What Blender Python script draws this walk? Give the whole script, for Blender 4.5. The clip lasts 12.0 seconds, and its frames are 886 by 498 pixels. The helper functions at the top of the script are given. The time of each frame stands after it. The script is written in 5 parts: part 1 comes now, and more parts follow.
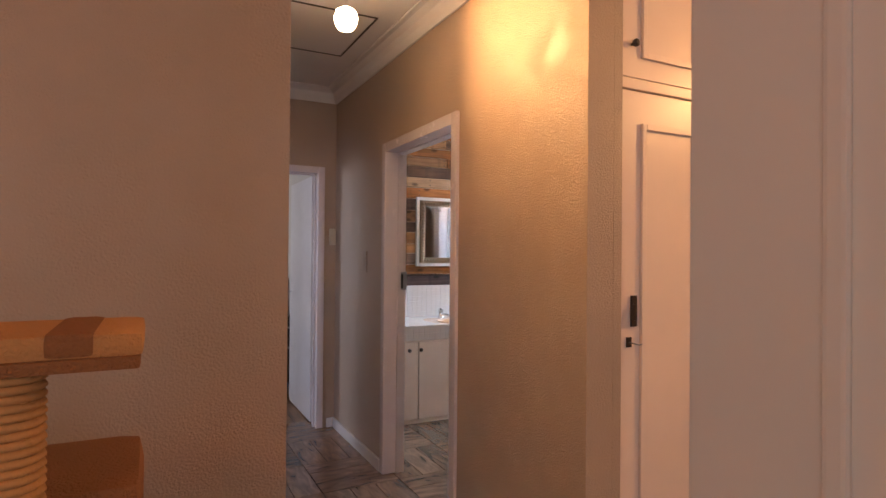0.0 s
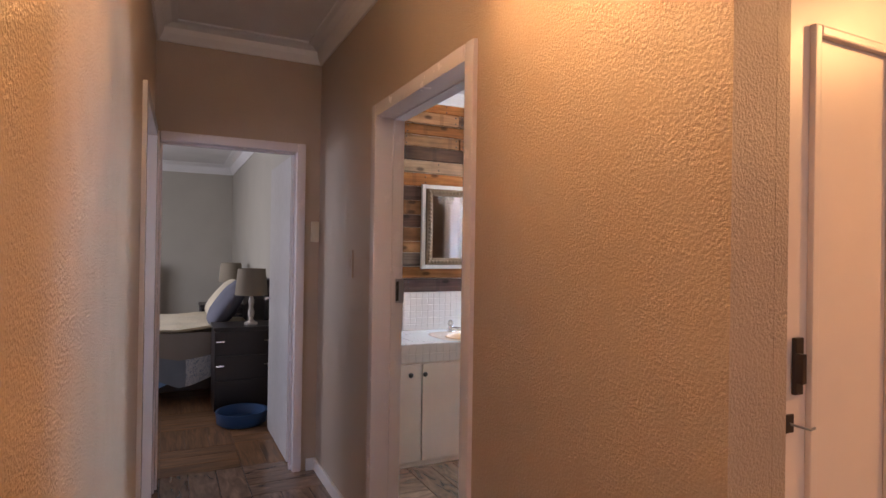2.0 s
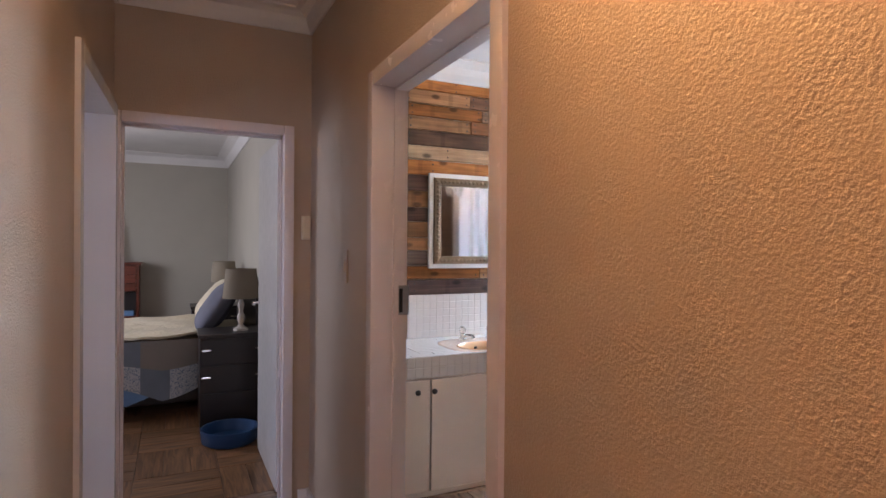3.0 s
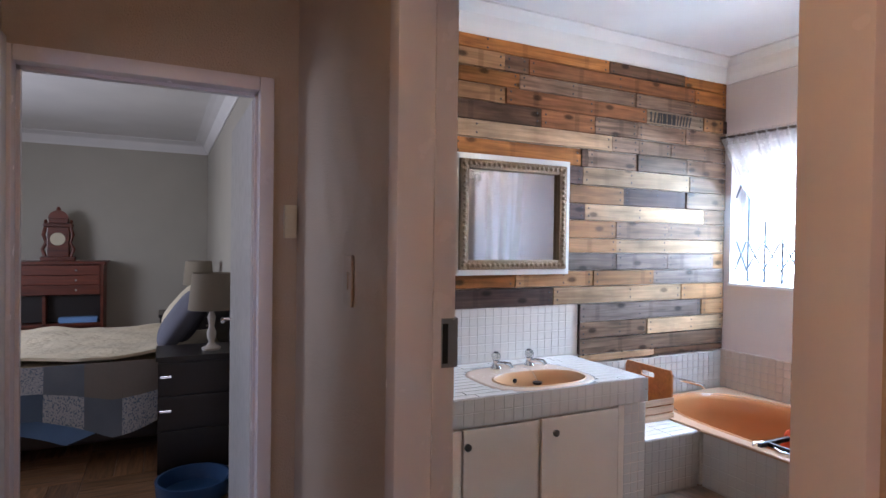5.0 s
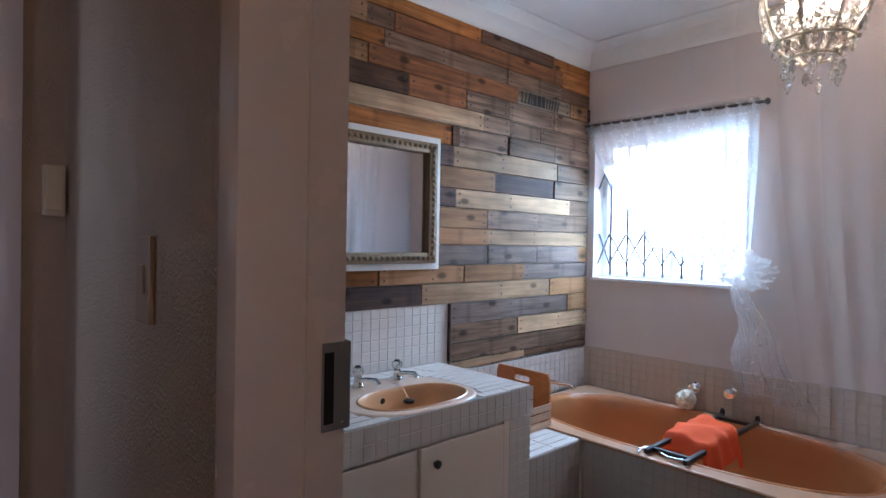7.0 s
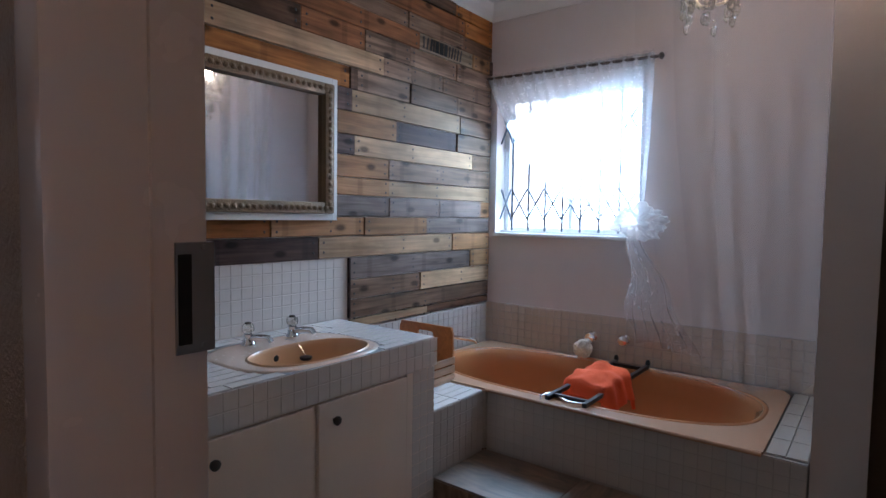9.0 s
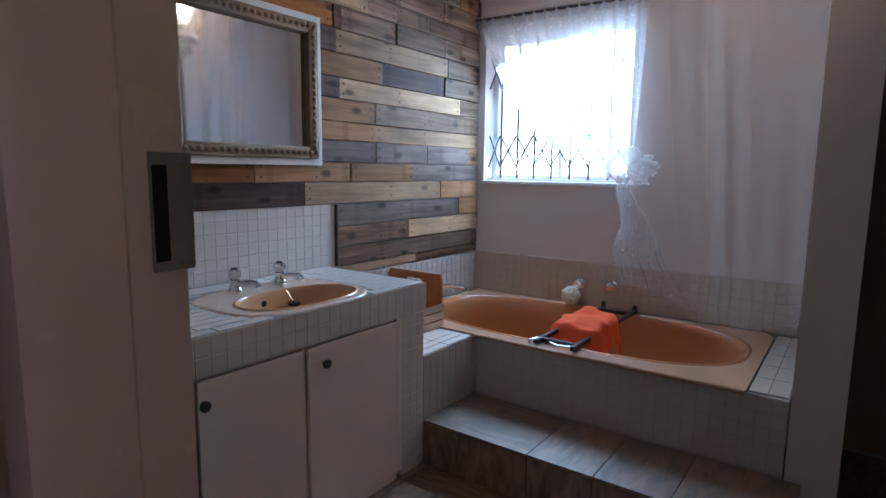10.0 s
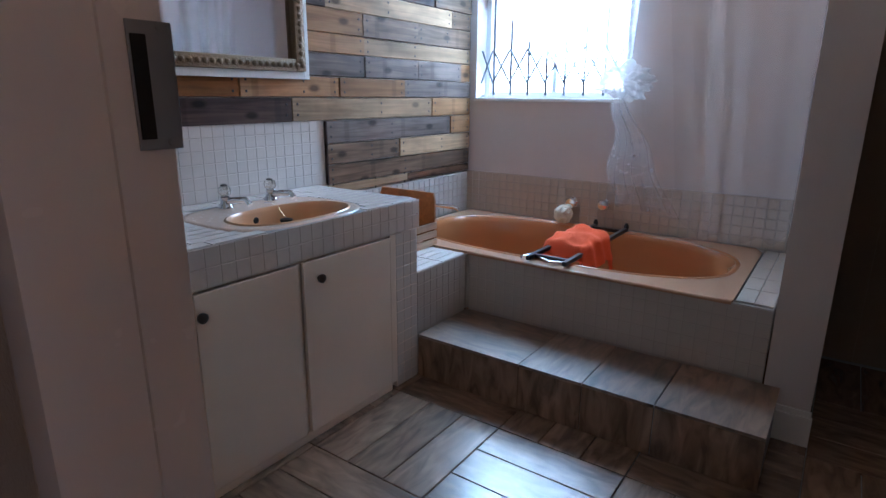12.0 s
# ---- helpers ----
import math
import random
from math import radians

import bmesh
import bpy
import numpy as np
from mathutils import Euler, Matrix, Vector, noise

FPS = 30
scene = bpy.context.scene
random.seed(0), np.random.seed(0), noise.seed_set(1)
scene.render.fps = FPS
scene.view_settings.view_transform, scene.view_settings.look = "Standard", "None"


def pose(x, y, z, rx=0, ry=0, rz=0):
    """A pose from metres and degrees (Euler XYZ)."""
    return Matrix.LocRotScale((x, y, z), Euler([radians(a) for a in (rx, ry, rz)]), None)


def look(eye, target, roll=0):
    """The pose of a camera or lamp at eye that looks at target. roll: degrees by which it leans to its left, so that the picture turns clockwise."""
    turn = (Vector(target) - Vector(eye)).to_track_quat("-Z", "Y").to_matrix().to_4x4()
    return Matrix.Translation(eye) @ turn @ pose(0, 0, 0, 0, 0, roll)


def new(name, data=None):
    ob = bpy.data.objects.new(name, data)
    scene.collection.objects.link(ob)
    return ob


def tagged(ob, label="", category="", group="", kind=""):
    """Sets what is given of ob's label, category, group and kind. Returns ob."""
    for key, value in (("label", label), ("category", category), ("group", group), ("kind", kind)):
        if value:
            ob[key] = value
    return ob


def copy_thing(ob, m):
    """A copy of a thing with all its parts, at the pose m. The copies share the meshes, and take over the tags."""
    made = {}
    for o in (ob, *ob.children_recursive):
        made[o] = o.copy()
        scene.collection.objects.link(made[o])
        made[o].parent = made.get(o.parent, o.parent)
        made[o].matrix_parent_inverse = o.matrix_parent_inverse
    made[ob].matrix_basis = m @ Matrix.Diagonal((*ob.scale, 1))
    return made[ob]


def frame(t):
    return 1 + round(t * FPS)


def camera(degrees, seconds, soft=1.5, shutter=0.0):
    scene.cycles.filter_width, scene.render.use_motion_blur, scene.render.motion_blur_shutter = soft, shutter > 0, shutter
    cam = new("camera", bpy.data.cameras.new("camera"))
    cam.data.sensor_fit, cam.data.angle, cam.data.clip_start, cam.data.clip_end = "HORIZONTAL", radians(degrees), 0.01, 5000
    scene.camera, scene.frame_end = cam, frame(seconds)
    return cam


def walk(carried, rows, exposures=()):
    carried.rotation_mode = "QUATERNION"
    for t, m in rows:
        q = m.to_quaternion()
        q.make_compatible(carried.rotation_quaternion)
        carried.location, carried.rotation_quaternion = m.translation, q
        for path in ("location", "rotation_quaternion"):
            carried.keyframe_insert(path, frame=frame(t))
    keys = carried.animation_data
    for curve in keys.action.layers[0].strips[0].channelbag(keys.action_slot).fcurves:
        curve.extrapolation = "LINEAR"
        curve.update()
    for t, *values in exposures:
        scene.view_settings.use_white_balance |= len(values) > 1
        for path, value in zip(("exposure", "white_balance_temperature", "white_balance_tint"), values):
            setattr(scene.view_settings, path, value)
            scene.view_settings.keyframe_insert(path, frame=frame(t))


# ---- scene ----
cam = camera(75.8, 12.0)
METRES, EYE, TILT, LEAN, TURN = 3.07, 1.42, 0.0, 0.0, -28.6
EXPOSURES = [(0.0, 0.84, 6600, 22), (0.5, 0.90, 7300, 22), (1.5, 0.88, 6700, 22), (3.0, 0.92, 6450, 21), (5.0, 0.62, 6050, 19), (5.5, 0.40, 5950, 18), (7.0, -0.2, 5850, 17), (9.0, -0.66, 5850, 17),
             (9.5, -0.66, 5800, 17), (11.0, -0.6, 5700, 16), (12.0, -0.38, 5600, 16)]
PATH = [
    (0, (1.89, 0.945, 1.394), (2.804, 2.724, 1.41), 0.5),
    (0.5, (2.019, 1.157, 1.382), (2.923, 2.941, 1.394), 0.6),
    (1, (2.121, 1.376, 1.398), (3.013, 3.166, 1.41), 0.9),
    (1.5, (2.203, 1.571, 1.392), (3.089, 3.364, 1.401), 0.8),
    (2, (2.333, 1.776, 1.407), (3.207, 3.575, 1.416), 0.9),
    (2.5, (2.438, 1.996, 1.412), (3.304, 3.799, 1.406), 0.7),
    (3, (2.525, 2.242, 1.429), (3.381, 4.049, 1.417), 0.5),
    (5, (2.737, 3.127, 1.449), (3.619, 4.922, 1.424), 0.8),
    (5.5, (2.801, 3.29, 1.427), (3.769, 5.04, 1.402), 0.9),
    (6, (2.871, 3.452, 1.423), (3.941, 5.142, 1.4), 0.9),
    (6.5, (2.903, 3.569, 1.419), (4.093, 5.176, 1.395), 0.9),
    (7, (2.93, 3.66, 1.405), (4.287, 5.129, 1.383), 1.0),
    (9, (3.023, 3.739, 1.305), (4.609, 4.952, 1.187), 0.9),
    (9.5, (3.037, 3.755, 1.28), (4.638, 4.938, 1.088), 0.7),
    (10, (3.04, 3.757, 1.26), (4.641, 4.924, 0.986), 0.7),
    (10.5, (3.043, 3.758, 1.244), (4.639, 4.911, 0.891), 0.6),
    (11, (3.043, 3.763, 1.229), (4.634, 4.899, 0.81), 0.6),
    (11.5, (3.042, 3.766, 1.22), (4.628, 4.887, 0.744), 0.6),
    (12, (3.038, 3.762, 1.211), (4.617, 4.874, 0.69), 0.4),
]
walk(cam, [(t, look(eye, target, roll)) for t, eye, target, roll in PATH], EXPOSURES)

# ---- world, sun and lights ----
world = bpy.data.worlds.new("sky_world")
scene.world = world
world.use_nodes = True
wn = world.node_tree.nodes
sky = wn.new("ShaderNodeTexSky")
sky.sky_type = "NISHITA"
sky.sun_disc = False
sky.sun_elevation = radians(48)
sky.sun_rotation = radians(0)
wn["Background"].inputs["Strength"].default_value = 0.14
world.node_tree.links.new(sky.outputs["Color"], wn["Background"].inputs["Color"])
sun = new("sun", bpy.data.lights.new("sun", "SUN"))
sun.data.energy, sun.data.angle, sun.data.color = 3.0, radians(0.5), (1.0, 0.95, 0.88)
sun.matrix_world = look((4, 20, 22), (4, 0, 0))


def area(name, eye, target, w, h, watts, color):
    ob = new(name, bpy.data.lights.new(name, "AREA"))
    ob.data.shape, ob.data.size, ob.data.size_y, ob.data.energy, ob.data.color = "RECTANGLE", w, h, watts, color
    ob.matrix_world = look(eye, target)
    return ob


def bulb(name, at, watts, color, r=0.05):
    ob = new(name, bpy.data.lights.new(name, "POINT"))
    ob.data.energy, ob.data.color, ob.data.shadow_soft_size = watts, color, r
    ob.location = at
    return ob


DAY, WARM = (0.54, 0.79, 1.0), (1.0, 0.535, 0.195)
area("window_light_bath", (6.29, 5.27, 1.62), (4.4, 4.5, 0.6), 0.88, 0.80, 36, DAY).data.spread = radians(172)
area("sky_light_bath", (6.27, 5.27, 1.90), (5.05, 4.65, 0.0), 0.84, 0.30, 36, (0.42, 0.74, 1.0))
area("window_light_left_room", (0.02, 3.75, 1.6), (3.2, 5.0, 1.0), 0.5, 1.1, 9.5, (0.70, 0.76, 1.0))
area("window_light_bedroom", (0.12, 8.2, 1.6), (3.0, 8.4, 0.9), 1.8, 1.1, 32, (0.86, 0.91, 1.0))
# Cool fill added for the open door leaf; its source is unseen.
area("hall_cool_fill", (-0.3, -0.2, 1.5), (2.4, 1.1, 1.2), 1.4, 1.2, 8.5, (0.78, 0.95, 0.88))
# Second added fill from behind, cooling the pier, cupboard and bathroom jamb.
area("hall_cool_fill_rear", (2.85, -1.45, 1.5), (2.85, 2.4, 1.2), 1.2, 1.2, 9, (0.85, 0.88, 1.0))
spot = new("hall_spot", bpy.data.lights.new("hall_spot", "SPOT"))
spot.data.energy, spot.data.color, spot.data.spot_size, spot.data.spot_blend, spot.data.shadow_soft_size = 90, WARM, radians(172), 1.0, 0.06
spot.matrix_world = look((2.69, 3.44, 2.47), (2.72, 1.4, 2.3))
# Unseen warm fill, added to brighten the cupboard side of the hall.
bulb("hall_warm_fill", (4.9, 1.6, 2.35), 34, WARM)
# Added orange fill, no lamp seen, tinting the wall behind the cat tree.
bulb("room_orange_fill", (0.8, 0.5, 2.3), 8, (1.0, 0.27, 0.035))
bulb("chandelier_bulb", (5.042, 4.21, 2.26), 17, (1.0, 0.70, 0.46), 0.06)

# ---- materials ----
def material(name, color, rough=0.6, metal=0.0, bump=0.0, scale=60.0, vary=0.08, dist=0.003, stain=0.0, spec=0.5, coat=0.0):
    m = bpy.data.materials.new(name)
    m.use_nodes = True
    nt = m.node_tree
    N, L = nt.nodes, nt.links
    b = N["Principled BSDF"]
    b.inputs["Roughness"].default_value, b.inputs["Metallic"].default_value = rough, metal
    b.inputs["Specular IOR Level"].default_value = spec
    b.inputs["Coat Weight"].default_value = coat
    co = N.new("ShaderNodeTexCoord")
    big = N.new("ShaderNodeTexNoise")
    big.inputs["Scale"].default_value, big.inputs["Detail"].default_value = 2.3, 6
    L.new(co.outputs["Object"], big.inputs["Vector"])
    mix = N.new("ShaderNodeMixRGB")
    mix.blend_type = "MULTIPLY"
    mix.inputs["Fac"].default_value = 1.0
    mix.inputs["Color1"].default_value = (*color, 1)
    ramp = N.new("ShaderNodeMapRange")
    ramp.inputs["From Min"].default_value, ramp.inputs["From Max"].default_value = 0.3, 0.7
    ramp.inputs["To Min"].default_value, ramp.inputs["To Max"].default_value = 1 - vary - stain, 1 + vary
    L.new(big.outputs["Fac"], ramp.inputs["Value"])
    L.new(ramp.outputs["Result"], mix.inputs["Color2"])
    L.new(mix.outputs["Color"], b.inputs["Base Color"])
    fine = N.new("ShaderNodeTexNoise")
    fine.inputs["Scale"].default_value, fine.inputs["Detail"].default_value = scale, 3
    L.new(co.outputs["Object"], fine.inputs["Vector"])
    if bump:
        bp = N.new("ShaderNodeBump")
        bp.inputs["Strength"].default_value, bp.inputs["Distance"].default_value = bump, dist
        L.new(fine.outputs["Fac"], bp.inputs["Height"])
        L.new(bp.outputs["Normal"], b.inputs["Normal"])
    rr = N.new("ShaderNodeMapRange")
    rr.inputs["To Min"].default_value, rr.inputs["To Max"].default_value = max(0.02, rough - 0.06), min(1, rough + 0.08)
    L.new(fine.outputs["Fac"], rr.inputs["Value"])
    L.new(rr.outputs["Result"], b.inputs["Roughness"])
    return m


def wood(name, color, rough=0.5, spread=0.25, hue=0.0, stretch=(1.5, 30, 30), bump=0.25, knots=True, stringer=0.5):
    """Grained wood that runs along the object's x; each piece differs by Object Info's Random."""
    m = material(name, color, rough)
    nt = m.node_tree
    N, L = nt.nodes, nt.links
    b = N["Principled BSDF"]
    co, info = N.new("ShaderNodeTexCoord"), N.new("ShaderNodeObjectInfo")
    mp = N.new("ShaderNodeMapping")
    mp.inputs["Scale"].default_value = stretch
    L.new(co.outputs["Object"], mp.inputs["Vector"])
    shift = N.new("ShaderNodeVectorMath")
    shift.operation = "MULTIPLY_ADD"
    shift.inputs[1].default_value = (37, 19, 53)
    L.new(info.outputs["Random"], shift.inputs[0])
    L.new(mp.outputs["Vector"], shift.inputs[2])
    g = N.new("ShaderNodeTexNoise")
    g.inputs["Scale"].default_value, g.inputs["Detail"].default_value, g.inputs["Distortion"].default_value = 1.6, 8, 0.8
    L.new(shift.outputs["Vector"], g.inputs["Vector"])
    r = N.new("ShaderNodeMapRange")
    r.inputs["From Min"].default_value, r.inputs["From Max"].default_value = 0.3, 0.72
    r.inputs["To Min"].default_value, r.inputs["To Max"].default_value = 1 - spread * 1.6, 1 + spread
    L.new(g.outputs["Fac"], r.inputs["Value"])
    mul = N.new("ShaderNodeMixRGB")
    mul.blend_type = "MULTIPLY"
    mul.inputs["Fac"].default_value = 1
    L.new(r.outputs["Result"], mul.inputs["Color2"])
    hs = N.new("ShaderNodeHueSaturation")
    hs.inputs["Color"].default_value = (*color, 1)
    v = N.new("ShaderNodeMapRange")
    v.inputs["To Min"].default_value, v.inputs["To Max"].default_value = (0.60, 1.08) if knots else (0.70, 1.22)
    L.new(info.outputs["Random"], v.inputs["Value"])
    L.new(v.outputs["Result"], hs.inputs["Value"])
    L.new(hs.outputs["Color"], mul.inputs["Color1"])
    last = mul
    if knots:
        k = N.new("ShaderNodeTexVoronoi")
        k.voronoi_dimensions = "2D"
        k.inputs["Scale"].default_value = 1.0
        km = N.new("ShaderNodeMapping")
        km.inputs["Scale"].default_value = (2.6, 9, 5.5)
        km.inputs["Rotation"].default_value = (radians(90), 0, 0)
        L.new(co.outputs["Object"], km.inputs["Vector"])
        ks = N.new("ShaderNodeVectorMath")
        ks.operation = "MULTIPLY_ADD"
        ks.inputs[1].default_value = (91, 7, 23)
        L.new(info.outputs["Random"], ks.inputs[0])
        L.new(km.outputs["Vector"], ks.inputs[2])
        L.new(ks.outputs["Vector"], k.inputs["Vector"])
        kr = N.new("ShaderNodeMapRange")
        kr.inputs["From Min"].default_value, kr.inputs["From Max"].default_value = 0.05, 0.11
        kr.inputs["To Min"].default_value, kr.inputs["To Max"].default_value = 0.30, 1.0
        L.new(k.outputs["Distance"], kr.inputs["Value"])
        m2 = N.new("ShaderNodeMixRGB")
        m2.blend_type = "MULTIPLY"
        m2.inputs["Fac"].default_value = 1
        L.new(mul.outputs["Color"], m2.inputs["Color1"])
        L.new(kr.outputs["Result"], m2.inputs["Color2"])
        last = m2
        st, sr, m3, sm, sa = N.new("ShaderNodeTexNoise"), N.new("ShaderNodeMapRange"), N.new("ShaderNodeMixRGB"), N.new("ShaderNodeMapping"), N.new("ShaderNodeVectorMath")
        sm.inputs["Scale"].default_value = (3.5, 9, 9)
        sa.operation = "MULTIPLY_ADD"
        sa.inputs[1].default_value = (11, 43, 29)
        L.new(co.outputs["Object"], sm.inputs["Vector"])
        L.new(info.outputs["Random"], sa.inputs[0])
        L.new(sm.outputs["Vector"], sa.inputs[2])
        st.inputs["Scale"].default_value, st.inputs["Detail"].default_value = 1.3, 5
        L.new(sa.outputs["Vector"], st.inputs["Vector"])
        sr.inputs["From Min"].default_value, sr.inputs["From Max"].default_value = 0.34, 0.62
        sr.inputs["To Min"].default_value, sr.inputs["To Max"].default_value = 0.72, 1.12
        L.new(st.outputs["Fac"], sr.inputs["Value"])
        m3.blend_type = "MULTIPLY"
        m3.inputs["Fac"].default_value = 1
        L.new(m2.outputs["Color"], m3.inputs["Color1"])
        L.new(sr.outputs["Result"], m3.inputs["Color2"])
        last = m3
        sp, fx, ff, fs, fa, fr, m4 = (N.new("ShaderNodeSeparateXYZ"), N.new("ShaderNodeMath"), N.new("ShaderNodeMath"), N.new("ShaderNodeMath"), N.new("ShaderNodeMath"),
                                      N.new("ShaderNodeMapRange"), N.new("ShaderNodeMixRGB"))
        fx.operation, ff.operation, fs.operation, fa.operation = "MULTIPLY_ADD", "FRACT", "SUBTRACT", "ABSOLUTE"
        L.new(co.outputs["Object"], sp.inputs[0])
        L.new(sp.outputs["X"], fx.inputs[0])
        fx.inputs[1].default_value = 2.3
        L.new(info.outputs["Random"], fx.inputs[2])
        L.new(fx.outputs[0], ff.inputs[0])
        L.new(ff.outputs[0], fs.inputs[0])
        fs.inputs[1].default_value = 0.5
        L.new(fs.outputs[0], fa.inputs[0])
        L.new(fa.outputs[0], fr.inputs["Value"])
        fr.inputs["From Min"].default_value, fr.inputs["From Max"].default_value = 0.028, 0.048
        fr.inputs["To Min"].default_value, fr.inputs["To Max"].default_value = 0.52, 1.0
        m4.blend_type = "MULTIPLY"
        m4.inputs["Fac"].default_value = stringer
        L.new(m3.outputs["Color"], m4.inputs["Color1"])
        L.new(fr.outputs["Result"], m4.inputs["Color2"])
        last = m4
    L.new(last.outputs["Color"], b.inputs["Base Color"])
    bp = N.new("ShaderNodeBump")
    bp.inputs["Strength"].default_value, bp.inputs["Distance"].default_value = bump, 0.002
    L.new(g.outputs["Fac"], bp.inputs["Height"])
    L.new(bp.outputs["Normal"], b.inputs["Normal"])
    return m


def glow(name, color, strength):
    m = bpy.data.materials.new(name)
    m.use_nodes = True
    b = m.node_tree.nodes["Principled BSDF"]
    b.inputs["Base Color"].default_value = (*color, 1)
    b.inputs["Emission Color"].default_value = (*color, 1)
    b.inputs["Emission Strength"].default_value = strength
    return m


def sheer(name, color, clear, scale=0, low=0.5):
    """Thin cloth: part see-through, part scattering; scale adds a lace pattern."""
    m = bpy.data.materials.new(name)
    m.use_nodes = True
    nt = m.node_tree
    N, L = nt.nodes, nt.links
    N.remove(N["Principled BSDF"])
    tr, di, tl = N.new("ShaderNodeBsdfTransparent"), N.new("ShaderNodeBsdfDiffuse"), N.new("ShaderNodeBsdfTranslucent")
    di.inputs["Color"].default_value = tl.inputs["Color"].default_value = (*color, 1)
    half, mix = N.new("ShaderNodeMixShader"), N.new("ShaderNodeMixShader")
    L.new(di.outputs[0], half.inputs[1])
    L.new(tl.outputs[0], half.inputs[2])
    L.new(half.outputs[0], mix.inputs[1])
    L.new(tr.outputs[0], mix.inputs[2])
    mix.inputs[0].default_value = clear
    if scale:
        co, v, r = N.new("ShaderNodeTexCoord"), N.new("ShaderNodeTexNoise"), N.new("ShaderNodeMapRange")
        v.inputs["Scale"].default_value, v.inputs["Detail"].default_value = scale, 2
        r.inputs["From Min"].default_value, r.inputs["From Max"].default_value = 0.60, 0.66
        r.inputs["To Min"].default_value, r.inputs["To Max"].default_value = clear, clear * low
        L.new(co.outputs["Object"], v.inputs["Vector"])
        L.new(v.outputs["Fac"], r.inputs["Value"])
        L.new(r.outputs["Result"], mix.inputs[0])
    L.new(mix.outputs[0], N["Material Output"].inputs["Surface"])
    return m


PLASTER = material("textured_beige_paint", (0.43, 0.335, 0.25), 0.40, bump=0.9, scale=165, dist=0.006, vary=0.05)
_n, _l = PLASTER.node_tree.nodes, PLASTER.node_tree.links
_v, _r = _n.new("ShaderNodeTexNoise"), _n.new("ShaderNodeMapRange")
_v.inputs["Scale"].default_value, _v.inputs["Detail"].default_value = 9, 3
_r.inputs["From Min"].default_value, _r.inputs["From Max"].default_value = 0.35, 0.65
_r.inputs["To Min"].default_value, _r.inputs["To Max"].default_value = 0.40, 0.85
_l.new(_n["Texture Coordinate"].outputs["Object"], _v.inputs["Vector"])
_l.new(_v.outputs["Fac"], _r.inputs["Value"])
_l.new(_r.outputs["Result"], _n["Bump"].inputs["Strength"])
BEDWALL = material("grey_green_paint", (0.40, 0.37, 0.31), 0.6, bump=0.3, scale=60, vary=0.04)
BATHWALL = material("off_white_bath_paint", (0.58, 0.51, 0.49), 0.55, bump=0.2, scale=50, vary=0.04)
CEIL = material("ceiling_white", (0.72, 0.70, 0.68), 0.7, bump=0.15, scale=35, vary=0.04)
FRAMEP = material("lilac_white_gloss_paint", (0.71, 0.655, 0.665), 0.24, bump=0.10, scale=14, vary=0.04)
WHITE = material("white_gloss_paint", (0.74, 0.72, 0.70), 0.22, bump=0.08, scale=18, vary=0.03)
CREAM = material("cream_door_paint", (0.80, 0.67, 0.57), 0.35, bump=0.08, scale=25, vary=0.05)
GROUT = material("grey_grout", (0.22, 0.21, 0.20), 0.9, bump=0.3, scale=120)
WGROUT = material("tile_grout", (0.24, 0.22, 0.21), 0.9, bump=0.3, scale=120)
LGROUT = material("light_tile_grout", (0.62, 0.56, 0.52), 0.9, bump=0.3, scale=120)
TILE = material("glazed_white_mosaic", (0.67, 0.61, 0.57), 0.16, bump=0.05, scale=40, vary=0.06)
# White surround tile and its grout, darkened to carry the bath front's shade.
SURT = material("shaded_white_mosaic", (0.51, 0.45, 0.41), 0.20, bump=0.05, scale=40, vary=0.06)
SURG = material("shade_toned_beige_grout", (0.41, 0.36, 0.32), 0.9, bump=0.3, scale=120)
# Brown taken darker so the dimness behind the partition sits in the colour.
BROWNW = material("dimmed_brown_plaster", (0.20, 0.13, 0.085), 0.5, bump=0.6, scale=110, dist=0.005)
TILEB = material("glazed_beige_mosaic", (0.50, 0.41, 0.34), 0.20, bump=0.05, scale=40, vary=0.08)
FLOORV = wood("wood_look_riser_tile", (0.22, 0.135, 0.088), 0.25, spread=0.36, stretch=(15, 15, 4), bump=0.02, knots=False)
FLOORY = wood("wood_look_tread_tile", (0.22, 0.135, 0.088), 0.26, spread=0.34, stretch=(15, 4, 15), bump=0.02, knots=False)
FLOORT = wood("worn_wood_look_tread_tile", (0.22, 0.135, 0.088), 0.36, spread=0.36, stretch=(4, 15, 15), bump=0.05, knots=False)
FLOORBED = wood("brown_parquet", (0.24, 0.125, 0.06), 0.3, spread=0.4, stretch=(2.5, 26, 26), bump=0.1, knots=False)
FLOORW = wood("wood_look_floor_tile", (0.22, 0.135, 0.088), 0.26, spread=0.34, stretch=(4, 15, 15), bump=0.02, knots=False)
# Tub bowl: the interior's shadow is put into this deeper enamel colour.
PEACH = material("shadowed_peach_enamel", (0.46, 0.175, 0.066), 0.18, vary=0.02, coat=0.3)
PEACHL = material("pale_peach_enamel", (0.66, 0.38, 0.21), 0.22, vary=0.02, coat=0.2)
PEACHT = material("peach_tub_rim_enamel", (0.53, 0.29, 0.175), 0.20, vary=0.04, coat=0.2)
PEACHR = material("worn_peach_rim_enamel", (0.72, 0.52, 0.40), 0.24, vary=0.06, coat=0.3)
CHROME = material("chrome", (0.80, 0.80, 0.82), 0.08, 1.0, vary=0.02)
BARS = material("grey_painted_bars", (0.11, 0.13, 0.16), 0.5)
STEEL = material("worn_steel", (0.34, 0.34, 0.35), 0.42, 0.85, bump=0.2, scale=90, vary=0.2)
DARK = material("dark_brown_handle", (0.035, 0.022, 0.016), 0.35)
